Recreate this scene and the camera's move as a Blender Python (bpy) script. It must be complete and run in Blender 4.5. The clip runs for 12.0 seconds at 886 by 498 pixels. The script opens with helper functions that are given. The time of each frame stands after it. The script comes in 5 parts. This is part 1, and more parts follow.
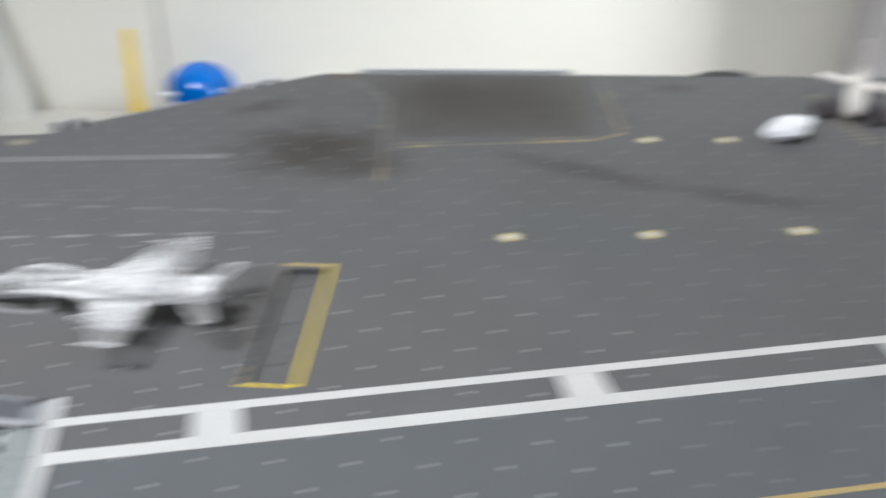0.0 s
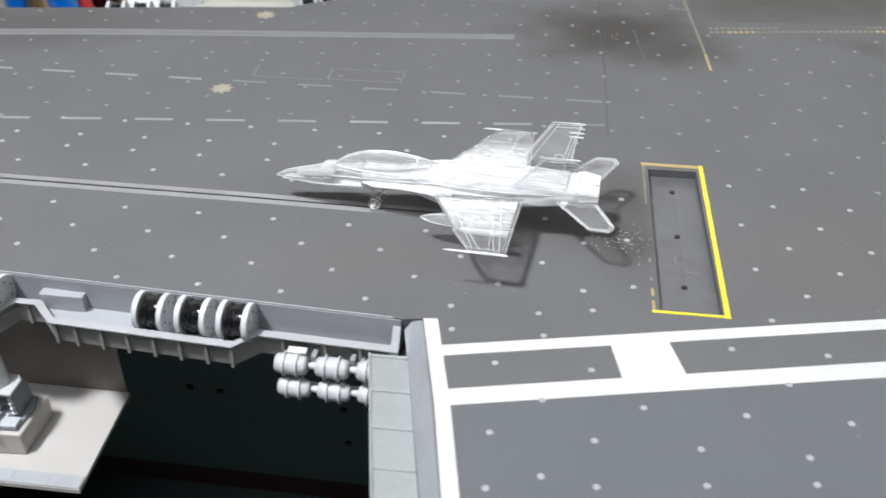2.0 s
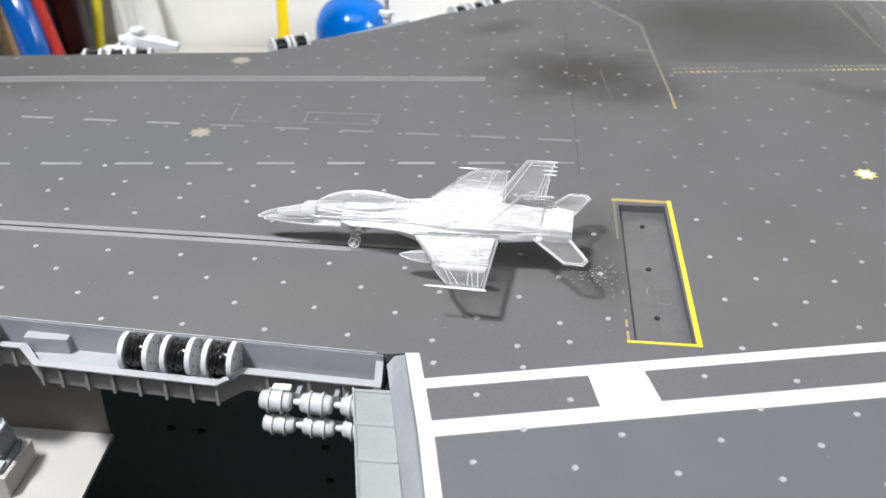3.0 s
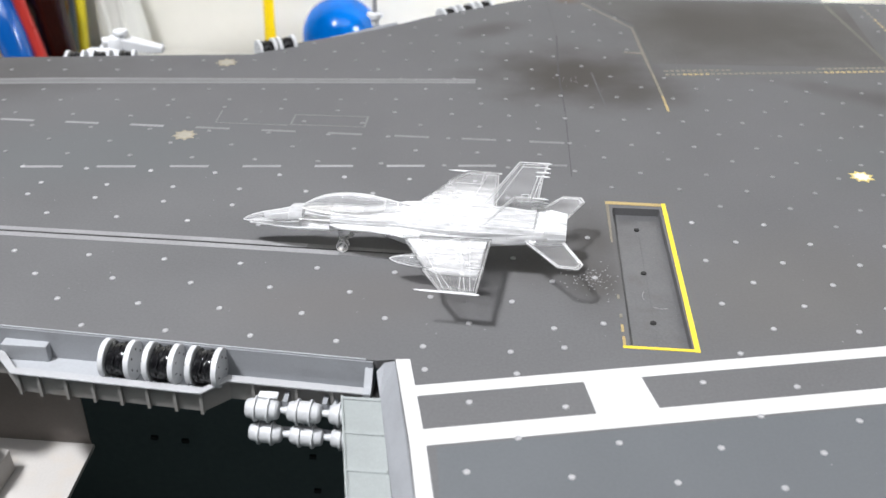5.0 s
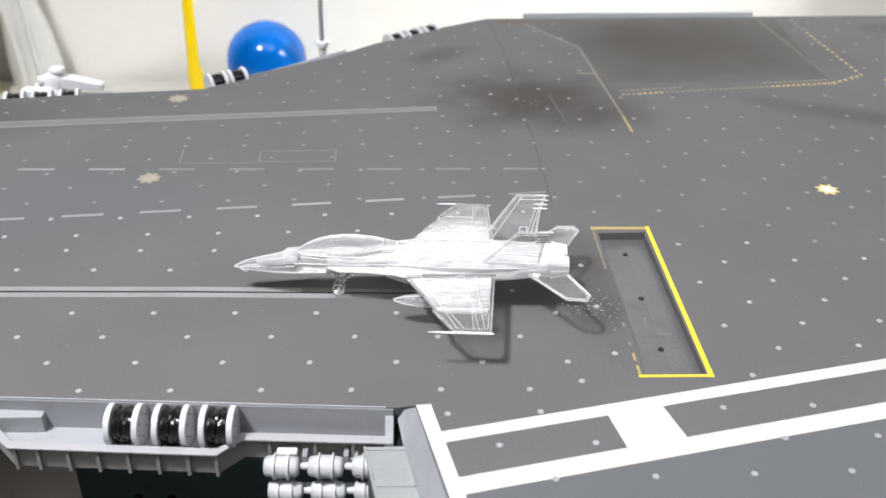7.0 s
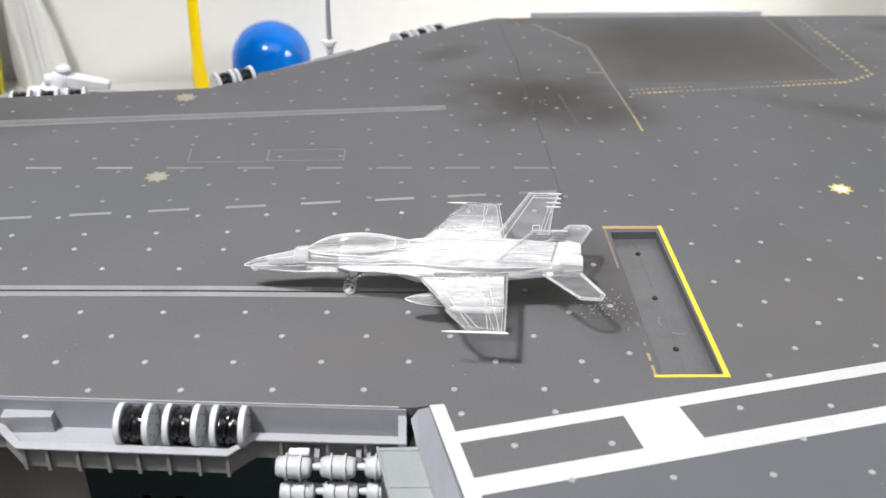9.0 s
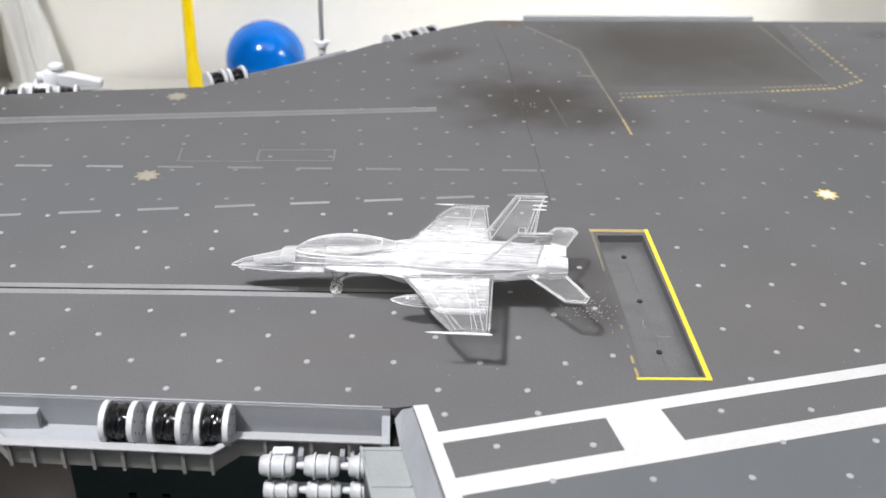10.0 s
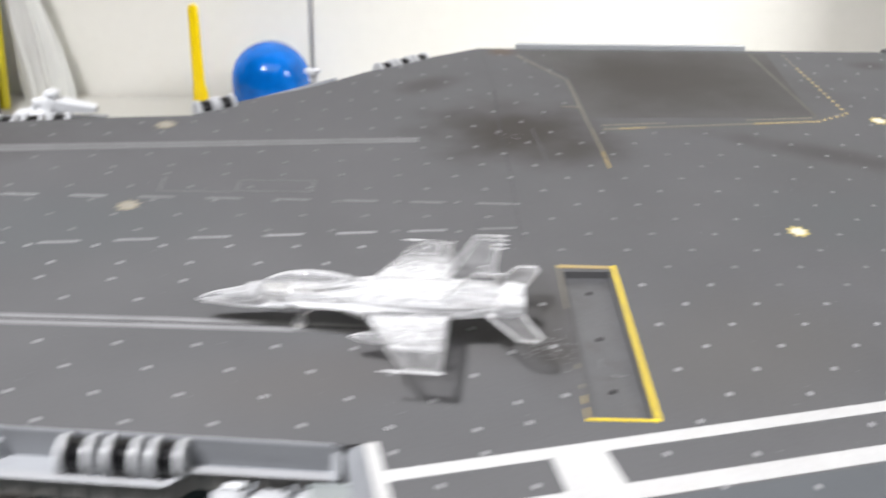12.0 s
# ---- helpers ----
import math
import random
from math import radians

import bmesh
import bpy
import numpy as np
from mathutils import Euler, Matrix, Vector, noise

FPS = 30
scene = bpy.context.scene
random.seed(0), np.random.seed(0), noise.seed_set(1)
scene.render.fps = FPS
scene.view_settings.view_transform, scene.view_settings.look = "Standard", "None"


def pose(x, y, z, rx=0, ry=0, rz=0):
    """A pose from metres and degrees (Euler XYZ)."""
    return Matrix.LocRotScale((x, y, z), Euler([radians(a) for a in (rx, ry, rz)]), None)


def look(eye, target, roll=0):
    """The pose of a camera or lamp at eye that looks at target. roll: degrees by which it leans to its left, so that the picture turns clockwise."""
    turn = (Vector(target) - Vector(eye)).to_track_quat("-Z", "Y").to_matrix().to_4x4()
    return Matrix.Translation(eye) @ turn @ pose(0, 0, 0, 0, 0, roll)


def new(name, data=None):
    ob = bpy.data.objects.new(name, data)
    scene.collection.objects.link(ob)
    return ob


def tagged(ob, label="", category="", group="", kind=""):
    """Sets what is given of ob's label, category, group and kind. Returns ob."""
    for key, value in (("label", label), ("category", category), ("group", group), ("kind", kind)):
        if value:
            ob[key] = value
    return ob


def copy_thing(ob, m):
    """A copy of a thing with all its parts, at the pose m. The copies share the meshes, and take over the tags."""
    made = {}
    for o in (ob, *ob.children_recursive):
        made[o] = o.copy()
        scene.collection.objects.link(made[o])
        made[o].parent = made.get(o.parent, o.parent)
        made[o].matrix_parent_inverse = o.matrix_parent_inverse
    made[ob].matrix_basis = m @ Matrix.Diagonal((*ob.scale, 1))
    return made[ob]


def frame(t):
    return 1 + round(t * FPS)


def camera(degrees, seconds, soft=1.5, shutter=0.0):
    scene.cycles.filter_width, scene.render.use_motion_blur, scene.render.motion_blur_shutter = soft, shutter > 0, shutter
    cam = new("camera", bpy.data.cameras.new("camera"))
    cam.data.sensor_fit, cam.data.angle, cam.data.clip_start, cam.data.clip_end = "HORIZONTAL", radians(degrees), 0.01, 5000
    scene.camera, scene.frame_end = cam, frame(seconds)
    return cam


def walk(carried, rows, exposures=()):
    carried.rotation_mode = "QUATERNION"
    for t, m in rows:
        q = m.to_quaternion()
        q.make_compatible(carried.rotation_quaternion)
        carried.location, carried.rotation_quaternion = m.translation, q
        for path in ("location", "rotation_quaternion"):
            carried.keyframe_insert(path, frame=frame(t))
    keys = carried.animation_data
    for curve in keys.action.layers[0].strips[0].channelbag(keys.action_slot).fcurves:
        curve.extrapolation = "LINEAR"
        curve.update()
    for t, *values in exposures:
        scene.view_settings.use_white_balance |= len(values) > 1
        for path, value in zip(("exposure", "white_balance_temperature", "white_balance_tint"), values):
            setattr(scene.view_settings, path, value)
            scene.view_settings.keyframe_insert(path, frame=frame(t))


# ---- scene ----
# A 1:350 aircraft carrier model on a workbench, with a clear plastic jet on its deck.
# All lengths below are millimetres; MM turns them into metres. The flight deck is z = 0.
MM = 0.001
cam = camera(49.37, 12.0, soft=1.5, shutter=0.7)
# a close focus on the jet leaves the far wall slightly soft
cam.data.dof.use_dof = True
cam.data.dof.focus_distance = 0.142
cam.data.dof.aperture_fstop = 42.0
PATH = [
    (0.0, 39.31, -122.73, 98.44, 35.08, -36.38, 48.18, 0.54),
    (0.1, 32.65, -123.82, 96.42, 22.76, -37.95, 46.14, -1.15),
    (0.2, 20.62, -122.80, 93.85, 9.18, -37.36, 43.16, -1.24),
    (0.3, 11.54, -121.99, 91.81, -1.73, -37.09, 40.67, -1.64),
    (0.4, 4.45, -120.76, 88.80, -9.93, -35.93, 37.85, -1.79),
    (0.5, 0.24, -120.51, 87.91, -14.36, -35.66, 37.03, -1.45),
    (0.7, -3.23, -117.73, 83.38, -19.34, -33.30, 32.27, -1.12),
    (1.0, -5.09, -110.91, 82.01, -21.35, -27.70, 28.97, -0.94),
    (1.2, -5.90, -104.88, 78.23, -20.90, -21.98, 24.36, -0.19),
    (1.5, -9.09, -101.93, 78.56, -24.74, -20.48, 22.69, -1.30),
    (1.7, -11.17, -99.49, 76.92, -23.69, -18.28, 19.93, -0.29),
    (2.0, -14.73, -98.97, 76.35, -24.79, -17.40, 19.37, 0.48),
    (2.2, -15.96, -104.37, 79.38, -27.15, -21.59, 24.42, -0.24),
    (2.5, -14.14, -102.65, 79.50, -23.10, -18.70, 25.92, 0.76),
    (2.7, -15.12, -102.41, 78.56, -22.81, -17.94, 25.60, 0.87),
    (3.0, -15.67, -102.30, 77.85, -22.88, -18.10, 24.37, 0.63),
    (5.0, -16.37, -99.78, 75.59, -22.31, -15.06, 22.79, 0.99),
    (5.5, -17.40, -99.91, 75.74, -22.40, -14.98, 23.18, 1.06),
    (6.0, -19.41, -97.98, 75.40, -22.08, -13.01, 22.73, 1.60),
    (6.2, -21.04, -98.06, 75.99, -22.17, -13.01, 23.40, 1.82),
    (6.5, -23.84, -97.76, 77.54, -22.72, -12.59, 25.14, 1.67),
    (7.0, -30.23, -96.53, 77.50, -26.15, -10.99, 25.86, 1.42),
    (9.0, -31.68, -95.60, 76.36, -27.74, -9.93, 24.92, 1.42),
    (9.5, -30.98, -95.84, 76.92, -26.25, -10.11, 25.66, 1.92),
    (10.0, -30.48, -96.32, 76.96, -26.05, -10.64, 25.58, 2.16),
    (10.2, -30.21, -97.02, 77.87, -26.59, -11.37, 26.38, 1.98),
    (10.5, -29.49, -97.82, 78.34, -26.44, -12.11, 26.92, 2.17),
    (11.0, -27.86, -95.35, 77.31, -23.37, -9.97, 25.44, 2.86),
    (11.2, -27.19, -95.93, 78.97, -23.80, -10.37, 27.31, 2.41),
    (11.5, -26.70, -97.04, 80.15, -23.80, -11.22, 28.90, 2.16),
    (11.7, -26.26, -97.70, 79.93, -24.15, -11.64, 29.05, 1.81),
    (11.9, -27.45, -98.76, 83.24, -24.23, -12.91, 32.10, 2.92),
    (12.0, -21.61, -96.62, 81.93, -19.71, -10.38, 31.35, 2.03),
]
walk(cam, [(t, look((ex * MM, ey * MM, ez * MM), (ax * MM, ay * MM, az * MM), roll)) for t, ex, ey, ez, ax, ay, az, roll in PATH],
     exposures=[(0.0, -0.34, 6250, 8), (0.5, -0.34, 6270, 8), (1.0, -0.15, 6250, 8), (1.5, -0.13, 6250, 8), (2.5, 0.12, 6320, 9), (5.5, 0.12, 6370, 10), (7.0, 0.04, 6430, 11), (9.5, -0.03, 6430, 11), (12.0, -0.03, 6430, 11)])

# ---- light: a work lamp over the bench and two added fill lamps in a closed room ----
world = bpy.data.worlds.new("world")
world.use_nodes = True
world.node_tree.nodes["Background"].inputs[0].default_value = (0.9, 0.93, 1.0, 1)
world.node_tree.nodes["Background"].inputs[1].default_value = 0.02
scene.world = world


def area_light(name, loc, target, sx, sy, watts, color, spread=180):
    data = bpy.data.lights.new(name, "AREA")
    data.shape, data.size, data.size_y, data.energy, data.color, data.spread = "RECTANGLE", sx, sy, watts, color, radians(spread)
    ob = new(name, data)
    ob.matrix_world = look(loc, target)
    return ob


area_light("work_lamp", (-0.235, -0.13, 0.5), (-0.03, -0.03, 0.0), 0.07, 0.06, 2.1, (0.978, 0.97, 0.99), 118)
# broad overhead fill, added to soften the shadows; no such fitting is known
area_light("room_fill", (0.15, -0.75, 1.58), (0.15, -0.6, 0.0), 1.6, 0.9, 13.2, (0.97, 0.97, 0.99))
# narrow unseen lamp, added to brighten the right part of the wall
area_light("wall_fill", (0.46, 0.02, 0.27), (0.2, 0.285, 0.12), 0.2, 0.15, 0.8, (0.97, 0.97, 0.99), 54)


# ---- mesh helpers ----
def box(bm, x0, x1, y0, y1, z0, z1):
    vs = [bm.verts.new((x, y, z)) for z in (z0, z1) for y in (y0, y1) for x in (x0, x1)]
    for q in ((0, 2, 3, 1), (4, 5, 7, 6), (0, 1, 5, 4), (1, 3, 7, 5), (3, 2, 6, 7), (2, 0, 4, 6)):
        bm.faces.new([vs[i] for i in q])
    return vs


def prism(bm, outline, z0, z1):
    """An upright prism over a simple counter-clockwise outline."""
    low = [bm.verts.new((x, y, z0)) for x, y in outline]
    top = [bm.verts.new((x, y, z1)) for x, y in outline]
    bm.faces.new(top)
    bm.faces.new(low[::-1])
    n = len(outline)
    for i in range(n):
        j = (i + 1) % n
        bm.faces.new((low[i], low[j], top[j], top[i]))
    return low + top


def loft(bm, rings, close=True):
    """Skin between rings of equal count; the first and last ring are capped."""
    rs = [[bm.verts.new(p) for p in ring] for ring in rings]
    n = len(rs[0])
    for a, b in zip(rs, rs[1:]):
        for i in range(n):
            j = (i + 1) % n
            bm.faces.new((a[i], a[j], b[j], b[i]))
    if close:
        bm.faces.new(rs[0][::-1])
        bm.faces.new(rs[-1])
    return rs


def spin(bm, profile, p0, axis, n=24):
    """A turned body: profile rows of (distance along the axis, radius)."""
    axis = Vector(axis).normalized()
    side = axis.orthogonal().normalized()
    up = axis.cross(side)
    rings = []
    for d, r in profile:
        c = Vector(p0) + axis * d
        rings.append([c + (side * math.cos(a) + up * math.sin(a)) * max(r, 1e-3) for a in (2 * math.pi * k / n for k in range(n))])
    loft(bm, rings)


def rod(bm, a, b, r0, r1=None, n=12):
    a, b = Vector(a), Vector(b)
    spin(bm, [(0, r0), ((b - a).length, r0 if r1 is None else r1)], a, b - a, n)


def tube(bm, points, r, n=10):
    """A round bar along a line of points; r may be one radius or one for each point."""
    pts = [Vector(p) for p in points]
    rs = r if isinstance(r, (list, tuple)) else [r] * len(pts)
    rings = []
    side = None
    for k, p in enumerate(pts):
        d = (pts[min(k + 1, len(pts) - 1)] - pts[max(k - 1, 0)]).normalized()
        side = d.orthogonal().normalized() if side is None else (side - d * side.dot(d)).normalized()
        up = d.cross(side)
        rings.append([p + (side * math.cos(a) + up * math.sin(a)) * rs[k] for a in (2 * math.pi * i / n for i in range(n))])
    loft(bm, rings)


def plate(bm, corners, thick, taper=1.0):
    """A thin slab with the given 3D corners as mid-surface."""
    cs = [Vector(c) for c in corners]
    normal = (cs[1] - cs[0]).cross(cs[-1] - cs[0]).normalized()
    mid = sum(cs, Vector()) / len(cs)
    up = [bm.verts.new(mid + (c - mid) * taper + normal * thick / 2) for c in cs]
    lo = [bm.verts.new(c - normal * thick / 2) for c in cs]
    bm.faces.new(up)
    bm.faces.new(lo[::-1])
    n = len(cs)
    for i in range(n):
        j = (i + 1) % n
        bm.faces.new((lo[i], lo[j], up[j], up[i]))


def part(name, bm, material, parent=None, label="", smooth=False, bevel=0.0, at=(0, 0, 0)):
    """Link a bmesh, given in millimetres round its parent's origin, as one mesh object."""
    bmesh.ops.recalc_face_normals(bm, faces=bm.faces[:])
    bmesh.ops.scale(bm, vec=(MM, MM, MM), verts=bm.verts[:])
    me = bpy.data.meshes.new(name)
    bm.to_mesh(me)
    bm.free()
    me.materials.append(material)
    ob = new(name, me)
    ob.location = Vector(at) * MM
    if smooth:
        me.shade_smooth()
        me.set_sharp_from_angle(angle=radians(35))
    if bevel:
        mod = ob.modifiers.new("bevel", "BEVEL")
        mod.width, mod.segments, mod.limit_method, mod.angle_limit = bevel * MM, 2, "ANGLE", radians(40)
    if parent:
        ob.parent = parent
    if label:
        ob["label"] = label
    return ob


def thing(name, label, category, at=(0, 0, 0), rz=0.0, group="", kind=""):
    """An Empty that carries the parts of one thing."""
    ob = new(name)
    ob.empty_display_size = 0.005
    ob.matrix_world = pose(at[0] * MM, at[1] * MM, at[2] * MM, 0, 0, rz)
    return tagged(ob, label, category, group, kind)


def mesh_of(bm):
    bmesh.ops.recalc_face_normals(bm, faces=bm.faces[:])
    bmesh.ops.scale(bm, vec=(MM, MM, MM), verts=bm.verts[:])
    me = bpy.data.meshes.new("piece")
    bm.to_mesh(me)
    bm.free()
    return me


B = bmesh.new


# ---- materials ----
def node_material(name):
    m = bpy.data.materials.new(name)
    m.use_nodes = True
    return m, m.node_tree.nodes, m.node_tree.links, m.node_tree.nodes["Principled BSDF"]


def surface(name, color, rough=0.6, metal=0.0, var=0.12, fine=3000.0, coarse=120.0, bump=0.15, spec=0.5, dirt=(0.0, (0.05, 0.045, 0.04)), coat=0.0):
    """Painted plastic and the like: colour with grain and larger blotches, and a fine relief."""
    m, nodes, links, bsdf = node_material(name)
    tc = nodes.new("ShaderNodeTexCoord")
    n1 = nodes.new("ShaderNodeTexNoise")
    n1.inputs["Scale"].default_value, n1.inputs["Detail"].default_value = fine, 5
    n2 = nodes.new("ShaderNodeTexNoise")
    n2.inputs["Scale"].default_value, n2.inputs["Detail"].default_value = coarse, 4
    links.new(tc.outputs["Object"], n1.inputs["Vector"])
    links.new(tc.outputs["Object"], n2.inputs["Vector"])
    add = nodes.new("ShaderNodeMath")
    add.operation = "ADD"
    links.new(n1.outputs["Fac"], add.inputs[0])
    links.new(n2.outputs["Fac"], add.inputs[1])
    ramp = nodes.new("ShaderNodeMapRange")
    ramp.inputs["From Min"].default_value, ramp.inputs["From Max"].default_value = 0.65, 1.35
    ramp.inputs["To Min"].default_value, ramp.inputs["To Max"].default_value = 1 - var, 1 + var
    links.new(add.outputs[0], ramp.inputs["Value"])
    mul = nodes.new("ShaderNodeVectorMath")
    mul.operation = "SCALE"
    mul.inputs[0].default_value = color
    links.new(ramp.outputs[0], mul.inputs["Scale"])
    out = mul.outputs[0]
    if dirt[0]:
        n3 = nodes.new("ShaderNodeTexNoise")
        n3.inputs["Scale"].default_value, n3.inputs["Detail"].default_value = coarse * 2.3, 6
        links.new(tc.outputs["Object"], n3.inputs["Vector"])
        r3 = nodes.new("ShaderNodeMapRange")
        r3.inputs["From Min"].default_value, r3.inputs["From Max"].default_value = 0.5, 0.8
        r3.inputs["To Max"].default_value = dirt[0]
        links.new(n3.outputs["Fac"], r3.inputs["Value"])
        mx = nodes.new("ShaderNodeMix")
        mx.data_type = "RGBA"
        mx.inputs["B"].default_value = (*dirt[1], 1)
        links.new(r3.outputs[0], mx.inputs["Factor"])
        links.new(out, mx.inputs["A"])
        out = mx.outputs["Result"]
    links.new(out, bsdf.inputs["Base Color"])
    rr = nodes.new("ShaderNodeMapRange")
    rr.inputs["To Min"].default_value, rr.inputs["To Max"].default_value = rough - 0.08, rough + 0.08
    links.new(n2.outputs["Fac"], rr.inputs["Value"])
    links.new(rr.outputs[0], bsdf.inputs["Roughness"])
    bsdf.inputs["Metallic"].default_value = metal
    bsdf.inputs["Specular IOR Level"].default_value = spec
    bsdf.inputs["Coat Weight"].default_value = coat
    if bump:
        bp = nodes.new("ShaderNodeBump")
        bp.inputs["Strength"].default_value, bp.inputs["Distance"].default_value = bump, 0.0001
        links.new(n1.outputs["Fac"], bp.inputs["Height"])
        links.new(bp.outputs[0], bsdf.inputs["Normal"])
    return m


def add_stain_or_shade(m, center, radii, strength, color, turn=0.0, noise_scale=90.0):
    """Soot, dirt, tint or painted shade in a soft ellipse round a place on the deck, broken up by noise."""
    nodes, links, bsdf = m.node_tree.nodes, m.node_tree.links, m.node_tree.nodes["Principled BSDF"]
    old = bsdf.inputs["Base Color"].links[0].from_socket
    tc = nodes.new("ShaderNodeTexCoord")
    mp = nodes.new("ShaderNodeMapping")
    mp.vector_type = "TEXTURE"
    mp.inputs["Location"].default_value = (center[0] * MM, center[1] * MM, 0)
    mp.inputs["Rotation"].default_value = (0, 0, radians(turn))
    mp.inputs["Scale"].default_value = (radii[0] * MM, radii[1] * MM, 1)
    links.new(tc.outputs["Object"], mp.inputs["Vector"])
    length = nodes.new("ShaderNodeVectorMath")
    length.operation = "LENGTH"
    links.new(mp.outputs[0], length.inputs[0])
    nz = nodes.new("ShaderNodeTexNoise")
    nz.inputs["Scale"].default_value, nz.inputs["Detail"].default_value = noise_scale, 5
    links.new(tc.outputs["Object"], nz.inputs["Vector"])
    sub = nodes.new("ShaderNodeMath")
    sub.operation = "MULTIPLY_ADD"
    sub.inputs[1].default_value = 0.7
    links.new(nz.outputs["Fac"], sub.inputs[0])
    links.new(length.outputs["Value"], sub.inputs[2])
    ramp = nodes.new("ShaderNodeMapRange")
    ramp.interpolation_type = "SMOOTHSTEP"
    ramp.inputs["From Min"].default_value, ramp.inputs["From Max"].default_value = 1.3, 0.45
    ramp.inputs["To Max"].default_value = strength
    links.new(sub.outputs[0], ramp.inputs["Value"])
    mx = nodes.new("ShaderNodeMix")
    mx.data_type = "RGBA"
    mx.inputs["B"].default_value = (*color, 1)
    links.new(ramp.outputs[0], mx.inputs["Factor"])
    links.new(old, mx.inputs["A"])
    links.new(mx.outputs["Result"], bsdf.inputs["Base Color"])


SOOT_AND_SHADE = (0.055, 0.05, 0.045)
deck_paint = surface("deck_paint", (0.119, 0.119, 0.1215), 0.66, spec=0.06, var=0.10, fine=2600, coarse=45, bump=0.1)
add_stain_or_shade(deck_paint, (-2, 93), (30, 25), 0.9, SOOT_AND_SHADE, -8)
add_stain_or_shade(deck_paint, (8, 84), (12, 10), 0.4, SOOT_AND_SHADE, -8)
add_stain_or_shade(deck_paint, (-22, 120), (14, 7), 0.5, SOOT_AND_SHADE, 35)
add_stain_or_shade(deck_paint, (40, 127), (50, 40), 0.35, SOOT_AND_SHADE)
add_stain_or_shade(deck_paint, (63, 85), (34, 7), 0.45, SOOT_AND_SHADE, -22)
add_stain_or_shade(deck_paint, (98, 74), (30, 6), 0.4, SOOT_AND_SHADE, -10)
add_stain_or_shade(deck_paint, (92, 142), (9, 5), 0.5, SOOT_AND_SHADE, 10)
# a broad, soft darker patch along the far left of the deck
add_stain_or_shade(deck_paint, (-130, 80), (66, 22), 0.42, SOOT_AND_SHADE, 8)
add_stain_or_shade(deck_paint, (-3, 24), (9, 24), 0.4, SOOT_AND_SHADE)
# contact shade under the jet's tail, painted into the deck colour
add_stain_or_shade(deck_paint, (-8, 18), (22, 8), 0.25, SOOT_AND_SHADE)
# two smudges by the stabilisers: dirt that also paints their shadows darker
add_stain_or_shade(deck_paint, (-2.5, 14.5), (6.5, 6), 0.5, SOOT_AND_SHADE, 30, 220)
add_stain_or_shade(deck_paint, (-2.5, 27), (5, 6), 0.35, SOOT_AND_SHADE, 0, 220)
add_stain_or_shade(deck_paint, (26, 16), (30, 22), 0.4, (0.125, 0.119, 0.11), 20, 40)
add_stain_or_shade(deck_paint, (-34, 8), (36, 12), 0.6, (0.125, 0.119, 0.116), 10, 40)
add_stain_or_shade(deck_paint, (-85, 48), (50, 22), 0.6, (0.111, 0.118, 0.121), 5, 40)
add_stain_or_shade(deck_paint, (60, 55), (40, 20), 0.6, (0.113, 0.119, 0.121), -10, 40)
add_stain_or_shade(deck_paint, (-3, 145), (6, 5), 0.5, (0.12, 0.075, 0.04))
lift_paint = surface("lift_paint", (0.115, 0.122, 0.129), 0.66, spec=0.06, var=0.06, fine=2600, coarse=55, bump=0.1)
white_paint = surface("white_paint", (0.53, 0.53, 0.523), 0.5, var=0.07, fine=1500, coarse=90, dirt=(0.3, (0.48, 0.46, 0.42)))
faded_paint = surface("faded_paint", (0.228, 0.228, 0.233), 0.55, var=0.15, fine=1800, coarse=180)
clean_paint = surface("clean_paint", (0.265, 0.265, 0.27), 0.55, var=0.15, fine=1800, coarse=180)
faint_paint = surface("faint_paint", (0.16, 0.16, 0.164), 0.55, var=0.15, fine=1800, coarse=180)
trace_paint = surface("trace_paint", (0.141, 0.141, 0.144), 0.55, var=0.2, fine=1800, coarse=180)
band_paint = surface("band_paint", (0.182, 0.182, 0.186), 0.55, var=0.2, fine=1800, coarse=180)
yellow_paint = surface("yellow_paint", (0.80, 0.60, 0.03), 0.5, var=0.1, dirt=(0.25, (0.25, 0.18, 0.06)))
worn_yellow = surface("worn_yellow", (0.38, 0.285, 0.115), 0.55, var=0.25, dirt=(0.5, (0.17, 0.15, 0.13)))
ghost_yellow = surface("ghost_yellow", (0.168, 0.148, 0.108), 0.55, var=0.3)
faint_yellow = surface("faint_yellow", (0.143, 0.126, 0.102), 0.55, var=0.3)
star_pale = surface("star_pale", (0.68, 0.66, 0.56), 0.55, var=0.15)
star_faded = surface("star_faded", (0.29, 0.27, 0.22), 0.55, var=0.2)
dull_strip = surface("dull_strip", (0.115, 0.11, 0.097), 0.6, var=0.3, spec=0.1)
seam_grey = surface("seam_grey", (0.07, 0.07, 0.072), 0.7, spec=0.1)
star_paint = surface("star_paint", (0.55, 0.44, 0.13), 0.55, var=0.15)
star_worn = surface("star_worn", (0.25, 0.22, 0.165), 0.55, var=0.2)
fitting_paint = surface("fitting_paint", (0.33, 0.33, 0.335), 0.45, var=0.12)
worn_fitting = surface("worn_fitting", (0.195, 0.195, 0.198), 0.5, var=0.15)
hull_grey = surface("hull_grey", (0.33, 0.343, 0.36), 0.5, var=0.06, dirt=(0.25, (0.2, 0.19, 0.18)))
rim_grey = surface("rim_grey", (0.36, 0.365, 0.375), 0.5, var=0.08, dirt=(0.3, (0.2, 0.19, 0.18)))
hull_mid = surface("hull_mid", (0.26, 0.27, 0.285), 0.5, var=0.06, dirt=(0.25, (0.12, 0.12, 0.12)))
